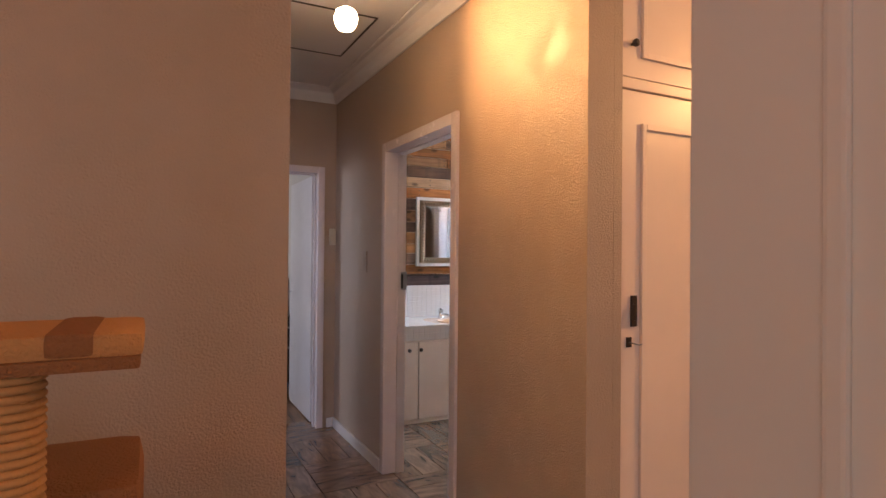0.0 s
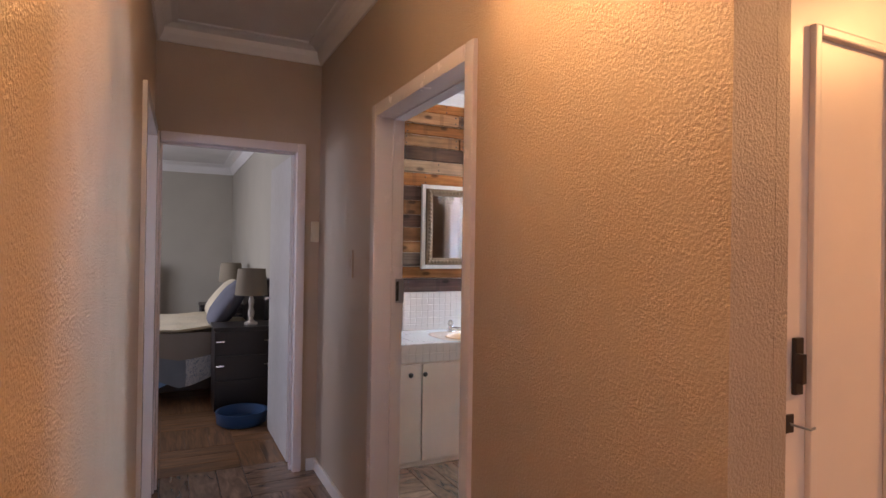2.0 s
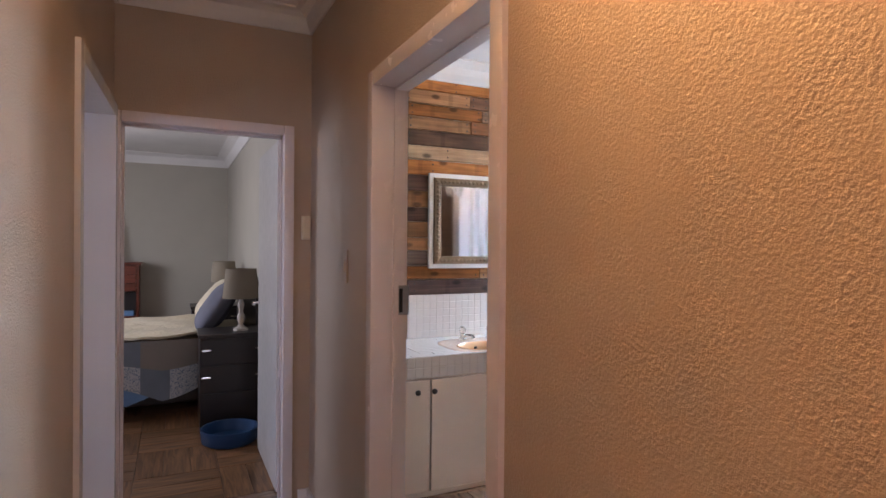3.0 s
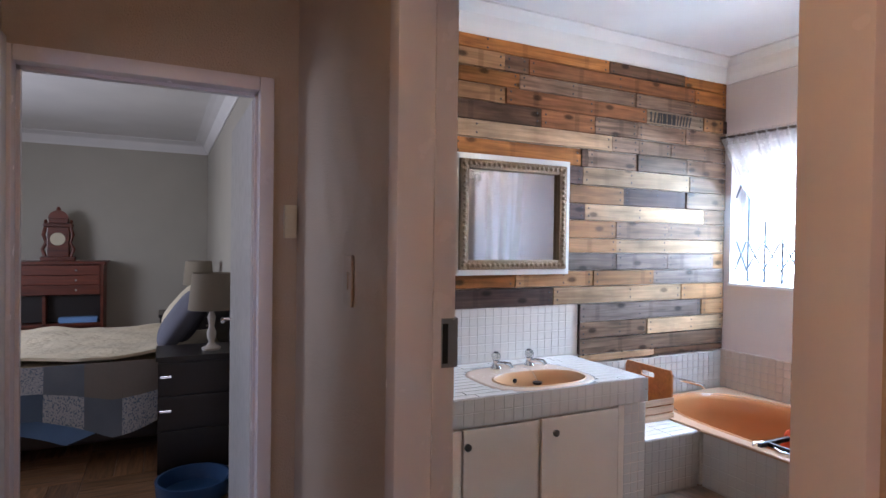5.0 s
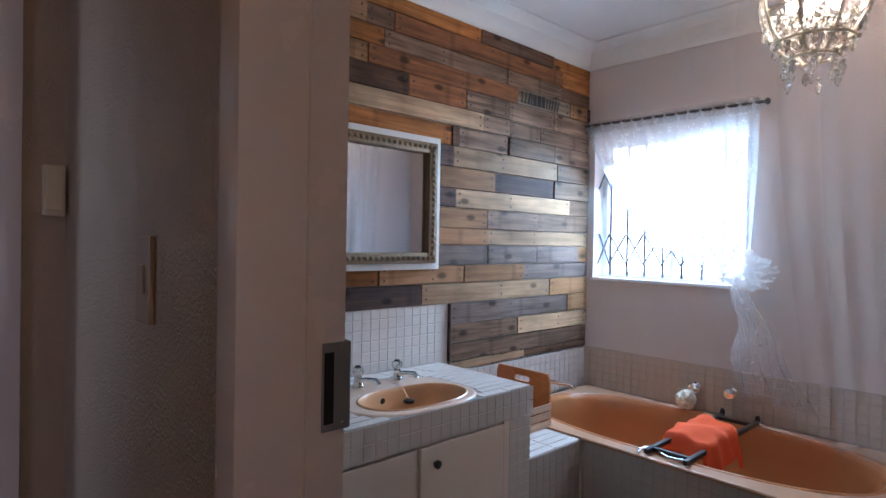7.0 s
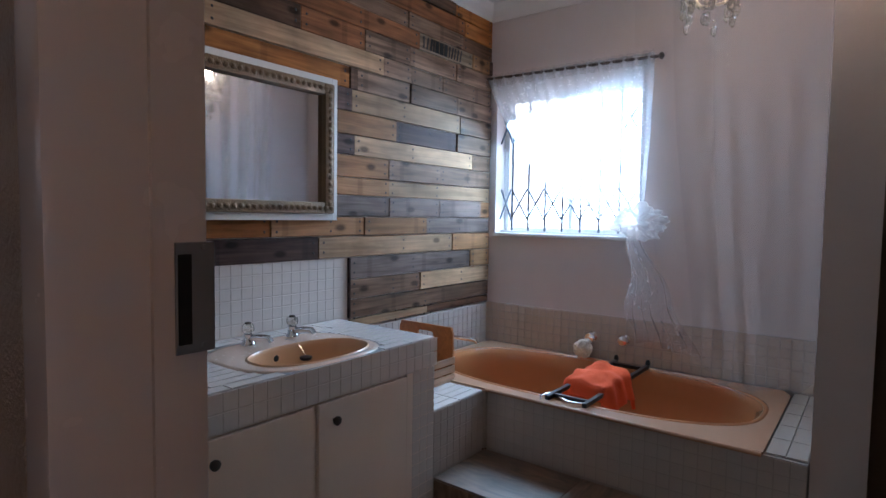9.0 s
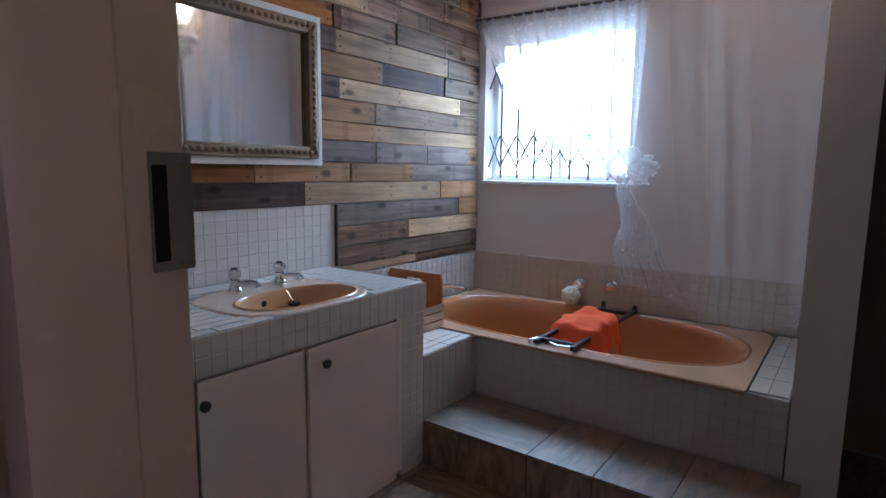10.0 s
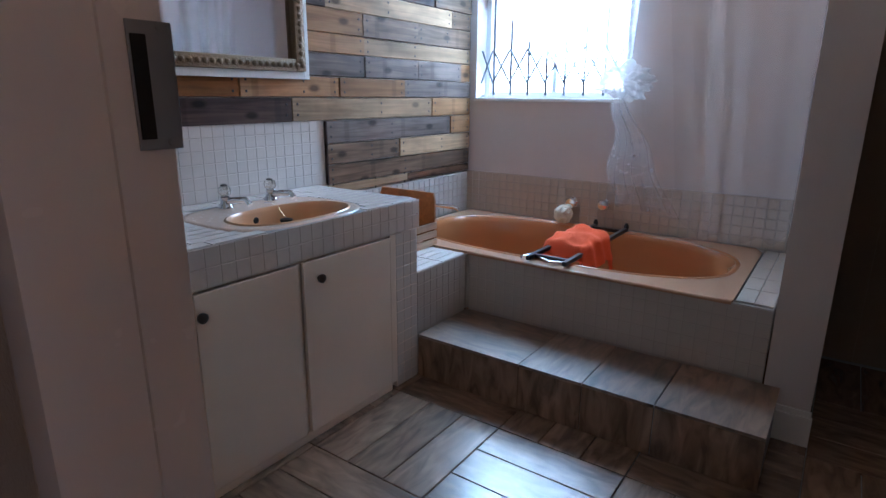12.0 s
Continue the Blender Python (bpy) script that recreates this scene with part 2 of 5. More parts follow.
BLACK = material("black_metal", (0.015, 0.015, 0.016), 0.4)
HOLE = material("dark_recess", (0.006, 0.006, 0.006), 0.8)
MIRROR = material("mirror_silver", (0.66, 0.66, 0.67), 0.01, 1.0, vary=0.0)
GOLD = material("antique_gold_frame", (0.21, 0.135, 0.075), 0.48, 0.5, bump=0.8, scale=140, dist=0.006, vary=0.25)
CRATE = wood("orange_stained_crate", (0.55, 0.20, 0.055), 0.4, 0.15, knots=False)
CRATEL = wood("pale_crate_slat", (0.55, 0.36, 0.24), 0.5, 0.15, knots=False)
TOWEL = material("orange_towel", (0.80, 0.10, 0.025), 0.95, bump=1.0, scale=220, dist=0.004, vary=0.12)
PUFF = material("cream_bath_puff", (0.75, 0.68, 0.55), 0.95, bump=1.0, scale=90, dist=0.01, vary=0.15)
CRYSTAL = bpy.data.materials.new("crystal_glass")
CRYSTAL.use_nodes = True
CRYSTAL.node_tree.nodes["Principled BSDF"].inputs["Base Color"].default_value = (1, 0.96, 0.9, 1)
CRYSTAL.node_tree.nodes["Principled BSDF"].inputs["Roughness"].default_value = 0.03
CRYSTAL.node_tree.nodes["Principled BSDF"].inputs["Transmission Weight"].default_value = 0.75
CREAMMET = material("cream_metal", (0.85, 0.76, 0.62), 0.3, 0.0)
BULB = glow("lit_bulb", (1.0, 0.86, 0.66), 60)
LAMPG = glow("lit_spot", (1.0, 0.74, 0.42), 18)
OUTSIDE = glow("daylight_haze", (0.93, 0.97, 1.0), 4.6)
LACE = sheer("white_lace", (0.88, 0.90, 0.94), 0.64, 60, 0.80)
TAILV = sheer("gathered_lace_tail", (0.80, 0.77, 0.77), 0.78, 45, 0.88)
KNOT = sheer("bunched_voile", (0.84, 0.81, 0.80), 0.42)
SVOILE = sheer("thin_shower_voile", (0.72, 0.62, 0.57), 0.80)
SVOILEB = sheer("thinner_voile", (0.72, 0.62, 0.57), 0.885)
SVOILEC = sheer("thinnest_voile", (0.72, 0.62, 0.57), 0.955)
VOILE = sheer("white_voile", (0.72, 0.68, 0.68), 0.82)
GLASS = bpy.data.materials.new("window_glass")
GLASS.use_nodes = True
GLASS.node_tree.nodes["Principled BSDF"].inputs["Roughness"].default_value = 0.02
GLASS.node_tree.nodes["Principled BSDF"].inputs["Transmission Weight"].default_value = 1.0
GLASS.node_tree.nodes["Principled BSDF"].inputs["IOR"].default_value = 1.1
SWITCHP = material("aged_beige_plastic", (0.40, 0.30, 0.22), 0.4)
PLASTIC = material("aged_cream_plastic", (0.62, 0.55, 0.40), 0.4)
ESPRESSO = material("espresso_wood", (0.018, 0.013, 0.012), 0.35)
MAHOG = wood("mahogany", (0.15, 0.034, 0.017), 0.32, 0.3, knots=False)
SHADE = material("linen_shade", (0.23, 0.19, 0.14), 0.9, bump=0.4, scale=200)
STONEW = material("white_turned_base", (0.55, 0.50, 0.45), 0.5, bump=0.4, scale=60, vary=0.2)
SHEET = material("cream_bedding", (0.58, 0.50, 0.36), 0.95, bump=0.5, scale=18, dist=0.03, vary=0.15)
QUILT = material("patchwork_quilt", (0.42, 0.47, 0.55), 0.95, bump=0.5, scale=30, dist=0.02, vary=0.3)
_n, _l = QUILT.node_tree.nodes, QUILT.node_tree.links
_v, _r, _m = _n.new("ShaderNodeTexNoise"), _n.new("ShaderNodeMapRange"), _n.new("ShaderNodeMixRGB")
_v.inputs["Scale"].default_value, _v.inputs["Detail"].default_value = 22, 3
_r.inputs["From Min"].default_value, _r.inputs["From Max"].default_value = 0.42, 0.47
_l.new(_v.outputs["Fac"], _r.inputs["Value"])
_l.new(_r.outputs["Result"], _m.inputs["Fac"])
_m.inputs["Color1"].default_value, _m.inputs["Color2"].default_value = (0.16, 0.24, 0.36, 1), (0.55, 0.58, 0.62, 1)
_l.new(_m.outputs["Color"], _n["Principled BSDF"].inputs["Base Color"])
BLUEC = material("blue_cloth", (0.16, 0.30, 0.55), 0.9, bump=0.4, scale=40, vary=0.2)
PILLOW = material("grey_purple_pillow", (0.13, 0.13, 0.165), 0.95, bump=0.5, scale=60, vary=0.25)
BASKET = material("blue_plastic", (0.012, 0.05, 0.13), 0.45)
CARPET = material("beige_carpet_pile", (0.50, 0.24, 0.08), 0.98, bump=1.0, scale=260, dist=0.006, vary=0.12)
CARPETD = material("brown_carpet_pile", (0.26, 0.105, 0.035), 0.98, bump=1.0, scale=260, dist=0.006, vary=0.12)
ROPE = material("sisal_rope", (0.42, 0.21, 0.07), 0.95, bump=0.8, scale=160, dist=0.003, vary=0.15)

for m, r in ((FLOORW, 0.235), (FLOORY, 0.42), (FLOORV, 0.27), (FLOORT, 0.42)):
    b = m.node_tree.nodes["Principled BSDF"]
    b.inputs["Specular IOR Level"].default_value = 1.0
    for link in list(b.inputs["Roughness"].links):
        m.node_tree.links.remove(link)
    b.inputs["Roughness"].default_value = r

# ---- mesh helpers ----
ORIGIN = {}


def thing(name, at, label, category, group=""):
    ob = tagged(new(name), label, category, group)
    ob.location = at
    ORIGIN[ob] = Vector(at)
    return ob


def part(name, bm, mat, parent=None, label="", kind="", category="", smooth=False, group=""):
    """One mesh object from a bmesh given in world coordinates."""
    o = ORIGIN.get(parent, Vector((0, 0, 0)))
    me = bpy.data.meshes.new(name)
    if o.length:
        bmesh.ops.translate(bm, verts=bm.verts, vec=-o)
    bmesh.ops.recalc_face_normals(bm, faces=bm.faces)
    bm.to_mesh(me)
    bm.free()
    if smooth:
        for f in me.polygons:
            f.use_smooth = True
        me.set_sharp_from_angle(angle=radians(smooth if smooth > 1 else 40))
    me.materials.append(mat)
    ob = new(name, me)
    if parent:
        ob.parent = parent
        ORIGIN[ob] = o
    return tagged(ob, label, category, group, kind)


def box(x0, y0, z0, x1, y1, z1, bevel=0.0, bm=None):
    b = bmesh.new()
    r = bmesh.ops.create_cube(b, size=1)
    for v in r["verts"]:
        v.co = Vector((x0 + (v.co.x + 0.5) * (x1 - x0), y0 + (v.co.y + 0.5) * (y1 - y0), z0 + (v.co.z + 0.5) * (z1 - z0)))
    if bevel:
        bmesh.ops.bevel(b, geom=list(b.edges), offset=bevel, segments=2, affect="EDGES", profile=0.7)
    return join(bm, b) if bm else b


def join(bm, other):
    me = bpy.data.meshes.new("tmp")
    other.to_mesh(me)
    other.free()
    bm.from_mesh(me)
    bpy.data.meshes.remove(me)
    return bm


def boxes(*rows, bevel=0.0):
    bm = bmesh.new()
    for r in rows:
        box(*r, bevel=bevel, bm=bm)
    return bm


def lathe(profile, at=(0, 0, 0), segments=20, axis="z"):
    """A turned solid: profile rows of (radius, height)."""
    bm = bmesh.new()
    rings = []
    for r, h in profile:
        ring = []
        for k in range(segments):
            a = 2 * math.pi * k / segments
            p = (r * math.cos(a), r * math.sin(a), h)
            p = {"z": p, "x": (p[2], p[0], p[1]), "y": (p[0], p[2], p[1])}[axis]
            ring.append(bm.verts.new(Vector(p) + Vector(at)))
        rings.append(ring)
    for a, b in zip(rings, rings[1:]):
        for k in range(segments):
            bm.faces.new((a[k], a[(k + 1) % segments], b[(k + 1) % segments], b[k]))
    bm.faces.new(rings[0][::-1])
    bm.faces.new(rings[-1])
    return bm


def tube(points, r, segments=8, bm=None, closed=False):
    """A round bar along points."""
    b = bmesh.new()
    pts = [Vector(p) for p in points]
    rings = []
    for k, p in enumerate(pts):
        a, c = pts[max(k - 1, 0)], pts[min(k + 1, len(pts) - 1)]
        t = (c - a).normalized()
        up = Vector((0, 0, 1)) if abs(t.z) < 0.95 else Vector((1, 0, 0))
        u = t.cross(up).normalized()
        w = t.cross(u)
        rings.append([b.verts.new(p + r * (math.cos(2 * math.pi * i / segments) * u + math.sin(2 * math.pi * i / segments) * w)) for i in range(segments)])
    for a, c in zip(rings, rings[1:]):
        for i in range(segments):
            b.faces.new((a[i], a[(i + 1) % segments], c[(i + 1) % segments], c[i]))
    b.faces.new(rings[0][::-1])
    b.faces.new(rings[-1])
    return join(bm, b) if bm else b


def grid(fn, nu, nv, thick=0.0):
    """A sheet from fn(u, v); thick > 0 gives it a back."""
    bm = bmesh.new()
    vs = [[bm.verts.new(fn(i / nu, j / nv)) for j in range(nv + 1)] for i in range(nu + 1)]
    for i in range(nu):
        for j in range(nv):
            bm.faces.new((vs[i][j], vs[i + 1][j], vs[i + 1][j + 1], vs[i][j + 1]))
    if thick:
        bmesh.ops.recalc_face_normals(bm, faces=bm.faces)
        bmesh.ops.solidify(bm, geom=list(bm.faces), thickness=thick)
    return bm


def prism(points, z0, z1):
    """An upright solid over a plan outline."""
    bm = bmesh.new()
    lo = [bm.verts.new((x, y, z0)) for x, y in points]
    hi = [bm.verts.new((x, y, z1)) for x, y in points]
    n = len(points)
    for k in range(n):
        bm.faces.new((lo[k], lo[(k + 1) % n], hi[(k + 1) % n], hi[k]))
    bm.faces.new(lo[::-1])
    bm.faces.new(hi)
    return bm


def struct(name, bm, mat, label, category=""):
    return part(name, bm, mat, None, label, "structure", category)


# ---- structure ----
H = 2.695
LW0, LW1 = (2.180, 2.31), (2.262, 5.42)   # the corridor's left face, slightly out of square


def lx(y):
    return LW0[0] + (LW1[0] - LW0[0]) * (y - LW0[1]) / (LW1[1] - LW0[1])


struct("floor_slab", box(-1.2, -2.0, -0.12, 6.6, 12.0, -0.012), GROUT, "dark grey grout bed under the floor tiles")
struct("ceiling", prism([(-1.2, -2.0), (6.6, -2.0), (6.6, 6.0), (3.32, 6.0), (3.32, 5.48), (-1.2, 5.48)], H, H + 0.1), CEIL, "matt white painted ceiling over hall and bathroom")
struct("ceiling_bedroom", prism([(-0.3, 5.48), (3.32, 5.48), (3.32, 6.0), (3.6, 6.0), (3.6, 11.6), (-0.3, 11.6)], H, H + 0.1), CEIL, "white painted bedroom ceiling")

# corridor, right wall with the bathroom doorway (opening 3.42 to 4.25)
struct("wall_corridor_bathroom", boxes((3.215, 2.447, 0, 3.333, 3.40, H), (3.334, 2.447, 0, 3.372, 2.58, H), (3.215, 4.32, 0, 3.333, 5.42, H), (3.215, 3.40, 2.05, 3.333, 4.32, H)), PLASTER,
       "beige textured plaster wall between corridor and bathroom")
struct("wall_corridor_left", join(join(prism([(2.05, 2.31), (lx(2.31), 2.31), (lx(4.46), 4.46), (2.05, 4.46)], 0, H),
       prism([(2.05, 4.46), (lx(4.46), 4.46), (lx(5.34), 5.34), (2.05, 5.34)], 2.05, H)), prism([(2.05, 5.34), (lx(5.34), 5.34), (lx(5.42), 5.42), (2.05, 5.42)], 0, H)),
       PLASTER, "beige textured plaster wall with a doorway by the bedroom")
struct("wall_corridor_end", boxes((2.05, 5.42, 0, 2.275, 5.54, H), (3.08, 5.42, 0, 3.335, 5.54, H), (2.275, 5.42, 2.05, 3.08, 5.54, H)), PLASTER,
       "beige textured plaster wall round the bedroom doorway")
struct("wall_hall_left", box(-0.5, 2.31, 0, 2.05, 2.43, H), PLASTER, "beige textured plaster wall beside the carpeted cat tree")
struct("wall_hall_right", boxes((3.94, 2.45, 0, 6.2, 2.57, H), (3.34, 2.58, 0, 3.93, 2.65, H)), PLASTER, "beige textured plaster wall beside the built-in cupboard")
struct("wall_hall_far", boxes((5.9, -1.6, 0, 6.0, 2.44, H), (-0.62, -1.6, 0, -0.505, 2.43, H), (-0.5, -1.72, 0, 5.9, -1.6, H)), PLASTER, "beige plaster walls closing the hall")
struct("wall_left_room", boxes((0.0 - 0.12, 2.44, 0, 0.0, 3.5, H), (-0.12, 4.2, 0, 0.0, 6.0, H), (-0.12, 3.5, 0, 0.0, 4.2, 0.95), (-0.12, 3.5, 2.2, 0.0, 4.2, H),
       (0, 5.9, 0, 2.045, 6.0, H)), BATHWALL, "white plaster walls of the side room")

# bathroom
struct("wall_bath_planks", box(3.334, 5.795, 0, 6.45, 5.92, H), BATHWALL, "off-white plaster wall behind the pallet boards")
struct("wall_bath_window", boxes((6.19, 3.6, 0, 6.42, 4.805, H), (6.19, 5.735, 0, 6.42, 5.79, H), (6.19, 4.805, 0, 6.42, 5.735, 1.198), (6.19, 4.805, 2.075, 6.42, 5.735, H)), BATHWALL,
       "off-white plaster wall round the bathroom window")
struct("wall_bath_nib", box(5.267, 3.73, 0, 6.185, 3.885, H), BATHWALL, "off-white plaster partition at the foot of the bath")
struct("wall_bath_south", boxes((3.334, 2.66, 0, 6.42, 2.78, H), (6.185, 2.785, 0, 6.42, 3.595, H), (6.183, 3.596, 0, 6.189, 3.729, H)), BROWNW, "brown plaster wall, darkened in colour for the bathroom's dim side")

# bedroom
struct("wall_bedroom_far", box(-0.2, 11.3, 0, 3.5, 11.42, H), BEDWALL, "grey-green painted bedroom wall behind the chest of drawers")
struct("wall_bedroom_right", box(3.26, 5.93, 0, 3.38, 11.295, H), BEDWALL, "grey-green painted bedroom wall behind the headboard")
struct("wall_bedroom_left", boxes((-0.2, 6.01, 0, -0.08, 7.2, H), (-0.2, 9.3, 0, -0.08, 11.295, H), (-0.2, 7.2, 0, -0.08, 9.3, 0.9), (-0.2, 7.2, 2.2, -0.08, 9.3, H)), BEDWALL,
       "grey-green painted bedroom wall with a window")
struct("wall_bedroom_near", boxes((2.05, 5.562, 0, 2.27, 5.60, H), (3.10, 5.562, 0, 3.335, 5.60, H), (2.27, 5.562, 2.05, 3.10, 5.60, H)), BEDWALL, "grey-green painted inner face of the corridor wall")


def cornice(name, a, b, side, drop=0.10, out=0.10, z=H, mat=CEIL, label="white coved plaster cornice"):
    """A coved strip from a to b whose wall lies on the given side (unit vector towards the room)."""
    a, b, s = Vector((*a, 0)), Vector((*b, 0)), Vector((*side, 0))
    prof = [(0.0, -drop), (0.012, -drop), (0.018, -drop * 0.86), (0.02 * 1 + out * 0.12, -drop * 0.6), (out * 0.38, -drop * 0.3), (out * 0.72, -drop * 0.13), (out * 0.93, -0.012), (out, -0.010), (out, 0.0), (0.0, 0.0)]
    bm = bmesh.new()
    ends = []
    for p in (a, b):
        ends.append([bm.verts.new(p + s * u + Vector((0, 0, z - 0.001 + v))) for u, v in prof])
    n = len(prof)
    for k in range(n):
        bm.faces.new((ends[0][k], ends[0][(k + 1) % n], ends[1][(k + 1) % n], ends[1][k]))
    bm.faces.new(ends[0])
    bm.faces.new(ends[1][::-1])
    return struct(name, bm, mat, label)


for a, b, s in (((3.214, 2.448), (3.214, 5.42), (-1, 0)), ((2.28, 5.419), (3.214, 5.419), (0, -1)), ((LW0[0] + .001, 2.31), (LW1[0] + .001, 5.42), (1, 0)),
                ((-0.5, 2.309), (2.195, 2.309), (0, -1)), ((3.95, 2.449), (5.9, 2.449), (0, -1))):
    cornice("cornice", a, b, s, 0.105, 0.11)
for a, b, s in (((3.34, 5.794), (6.19, 5.794), (0, -1)), ((6.189, 3.89), (6.189, 5.79), (-1, 0)), ((5.27, 3.886), (6.19, 3.886), (0, 1)), ((3.334, 2.79), (3.334, 5.79), (1, 0))):
    cornice("cornice", a, b, s, 0.145, 0.12, label="white coved plaster cornice in the bathroom")
for a, b, s in (((-0.08, 11.299), (3.34, 11.299), (0, -1)), ((3.259, 5.94), (3.259, 11.29), (-1, 0))):
    cornice("cornice", a, b, s, 0.14, 0.16, label="white coved plaster cornice in the bedroom")

# skirtings
def skirting(rows, label="white painted skirting board"):
    for r in rows:
        struct("baseboard", box(*r, bevel=0.004), WHITE, label)


skirting([(3.198, 4.362, 0, 3.214, 5.403, 0.075), (3.15, 5.404, 0, 3.214, 5.419, 0.075), (3.198, 2.452, 0, 3.214, 3.33, 0.075)])
skirting([(5.249, 3.72, 0, 5.266, 3.885, 0.115), (5.255, 3.725, 0.115, 5.266, 3.885, 0.135), (3.334, 2.9, 0, 3.35, 3.3, 0.1)], "white moulded skirting at the partition's foot")


def door_frame(name, x0, x1, y0, y1, top, face, thick, axis, label):
    """Pressed-steel frame round an opening; thick: across the wall, face: width of its faces."""
    if axis == "x":
        rows = [(x0, y0 - face, 0, x1, y0, top + face), (x0, y1, 0, x1, y1 + face, top + face), (x0, y0, top, x1, y1, top + face)]
        stop = [(x0 + 0.09, y0, 0, x1 - 0.004, y0 + 0.006, top), (x0 + 0.09, y1 - 0.006, 0, x1 - 0.004, y1, top), (x0 + 0.09, y0, top - 0.006, x1 - 0.004, y1, top)]
    else:
        rows = [(x0 - face, y0, 0, x0, y1, top + face), (x1, y0, 0, x1 + face, y1, top + face), (x0, y0, top, x1, y1, top + face)]
        stop = [(x0, y0 + 0.06, 0, x0 + 0.012, y0 + 0.085, top), (x1 - 0.012, y0 + 0.06, 0, x1, y0 + 0.085, top), (x0, y0 + 0.06, top - 0.012, x1, y0 + 0.085, top)]
    base = tagged(new(name), label, "door frame", "", "structure")
    for r, n in zip(rows, ("jamb", "jamb", "head")):
        part(n, box(*r, bevel=0.012), FRAMEP, base, smooth=30)
    part("door_stop", boxes(*stop), FRAMEP, base)
    return base


bath_frame = door_frame("door_frame_bathroom", 3.198, 3.347, 3.42, 4.30, 2.03, 0.06, 0.15, "x", "white gloss pressed-steel frame of the bathroom doorway")
bed_frame = door_frame("door_frame_bedroom", 2.292, 3.066, 5.404, 5.56, 2.02, 0.055, 0.15, "y", "white gloss pressed-steel frame of the bedroom doorway")
left_frame = tagged(new("door_frame_side_room"), "white gloss pressed-steel frame of the side room doorway", "door frame", "", "structure")
part("jamb", prism([(2.03, 4.405), (lx(4.4) + 0.018, 4.405), (lx(4.46) + 0.018, 4.47), (2.03, 4.47)], 0, 2.09), WHITE, left_frame)
part("jamb", prism([(2.03, 5.335), (lx(5.34) + 0.018, 5.335), (lx(5.40) + 0.018, 5.398), (2.03, 5.398)], 0, 2.09), WHITE, left_frame)
part("head", prism([(2.03, 4.472), (lx(4.47) + 0.018, 4.472), (lx(5.33) + 0.018, 5.333), (2.03, 5.333)], 2.03, 2.09), WHITE, left_frame)

# ---- corridor things ----
strike = thing("strike_plate", (3.33, 4.29, 1.22), "worn steel strike plate wrapped round the bathroom door jamb", "strike plate")
part("plate", boxes((3.3085, 4.2905, 1.160, 3.3495, 4.2935, 1.274), (3.3475, 4.2905, 1.160, 3.3505, 4.325, 1.274), bevel=0.0012), STEEL, strike)
part("latch_hole", box(3.3105, 4.2890, 1.170, 3.3245, 4.2908, 1.262, bevel=0.0008), HOLE, strike, "dark latch slot")
for z in (1.1665, 1.2685):
    part("screw", lathe([(0.0035, 0), (0.0028, -0.0015)], (3.338, 4.2904, z), 10, "y"), STEEL, strike)

bell = thing("door_chime", (3.185, 5.41, 1.45), "aged cream plastic door chime box beside the bedroom frame", "door chime")
part("body", box(3.160, 5.385, 1.455, 3.208, 5.419, 1.585, bevel=0.008), PLASTIC, bell, smooth=30)
part("cover", box(3.166, 5.378, 1.47, 3.202, 5.3845, 1.575, bevel=0.003), PLASTIC, bell)

sw = thing("light_switch", (3.214, 4.64, 1.34), "beige plastic light switch plate on the textured wall", "light switch")
part("plate", box(3.206, 4.66, 1.262, 3.2145, 4.738, 1.408, bevel=0.004), SWITCHP, sw)
part("rocker", box(3.202, 4.684, 1.31, 3.206, 4.714, 1.36, bevel=0.0015), SWITCHP, sw)

hatch = thing("ceiling_hatch", (2.7, 4.2, H), "white painted loft hatch panel in the corridor ceiling", "hatch")
part("panel", box(2.425, 3.915, H - 0.003, 2.985, 4.585, H - 0.0005), CEIL, hatch)
part("frame", boxes((2.415, 3.905, H - 0.006, 2.424, 4.595, H - 0.0005), (2.986, 3.905, H - 0.006, 2.996, 4.595, H - 0.0005), (2.424, 3.905, H - 0.006, 2.986, 3.914, H - 0.0005), (2.424, 4.586, H - 0.006, 2.986, 4.596, H - 0.0005)), DARK, hatch, "dark gap round the hatch panel")

sp = thing("ceiling_spotlight", (2.69, 3.5, H), "lit ceiling spotlight with a white base in the corridor", "ceiling light")
part("base", lathe([(0.055, -0.022), (0.06, -0.015), (0.06, 0)], (2.69, 3.52, H), 24), WHITE, sp, smooth=40)
part("stem", tube([(2.69, 3.52, H - 0.02), (2.685, 3.50, H - 0.17)], 0.008), CHROME, sp)
part("lamp", lathe([(0.01, -0.055), (0.035, -0.045), (0.05, -0.02), (0.055, 0.01), (0.045, 0.04), (0.02, 0.055)], (2.682, 3.49, H - 0.222), 20), LAMPG, sp, "glowing warm lamp", smooth=60)

# ---- hall things ----
cup = thing("built_in_cupboard", (3.65, 2.5, 0), "cream painted built-in cupboard with moulded panel doors in the hall recess", "cupboard")
part("carcass", boxes((3.374, 2.522, 0, 3.932, 2.575, H - 0.002)), CREAM, cup)
part("plinth", box(3.374, 2.508, 0, 3.932, 2.521, 0.08), CREAM, cup)
dl = part("door", box(3.378, 2.500, 0.09, 3.925, 2.521, 2.005, bevel=0.003), CREAM, cup, "tall cream lower door with moulded panel")
du = part("upper_door", box(3.378, 2.500, 2.055, 3.925, 2.521, 2.64, bevel=0.003), CREAM, cup, "short cream upper door")
part("rail", box(3.374, 2.494, 2.010, 3.932, 2.5185, 2.050, bevel=0.004), CREAM, cup)
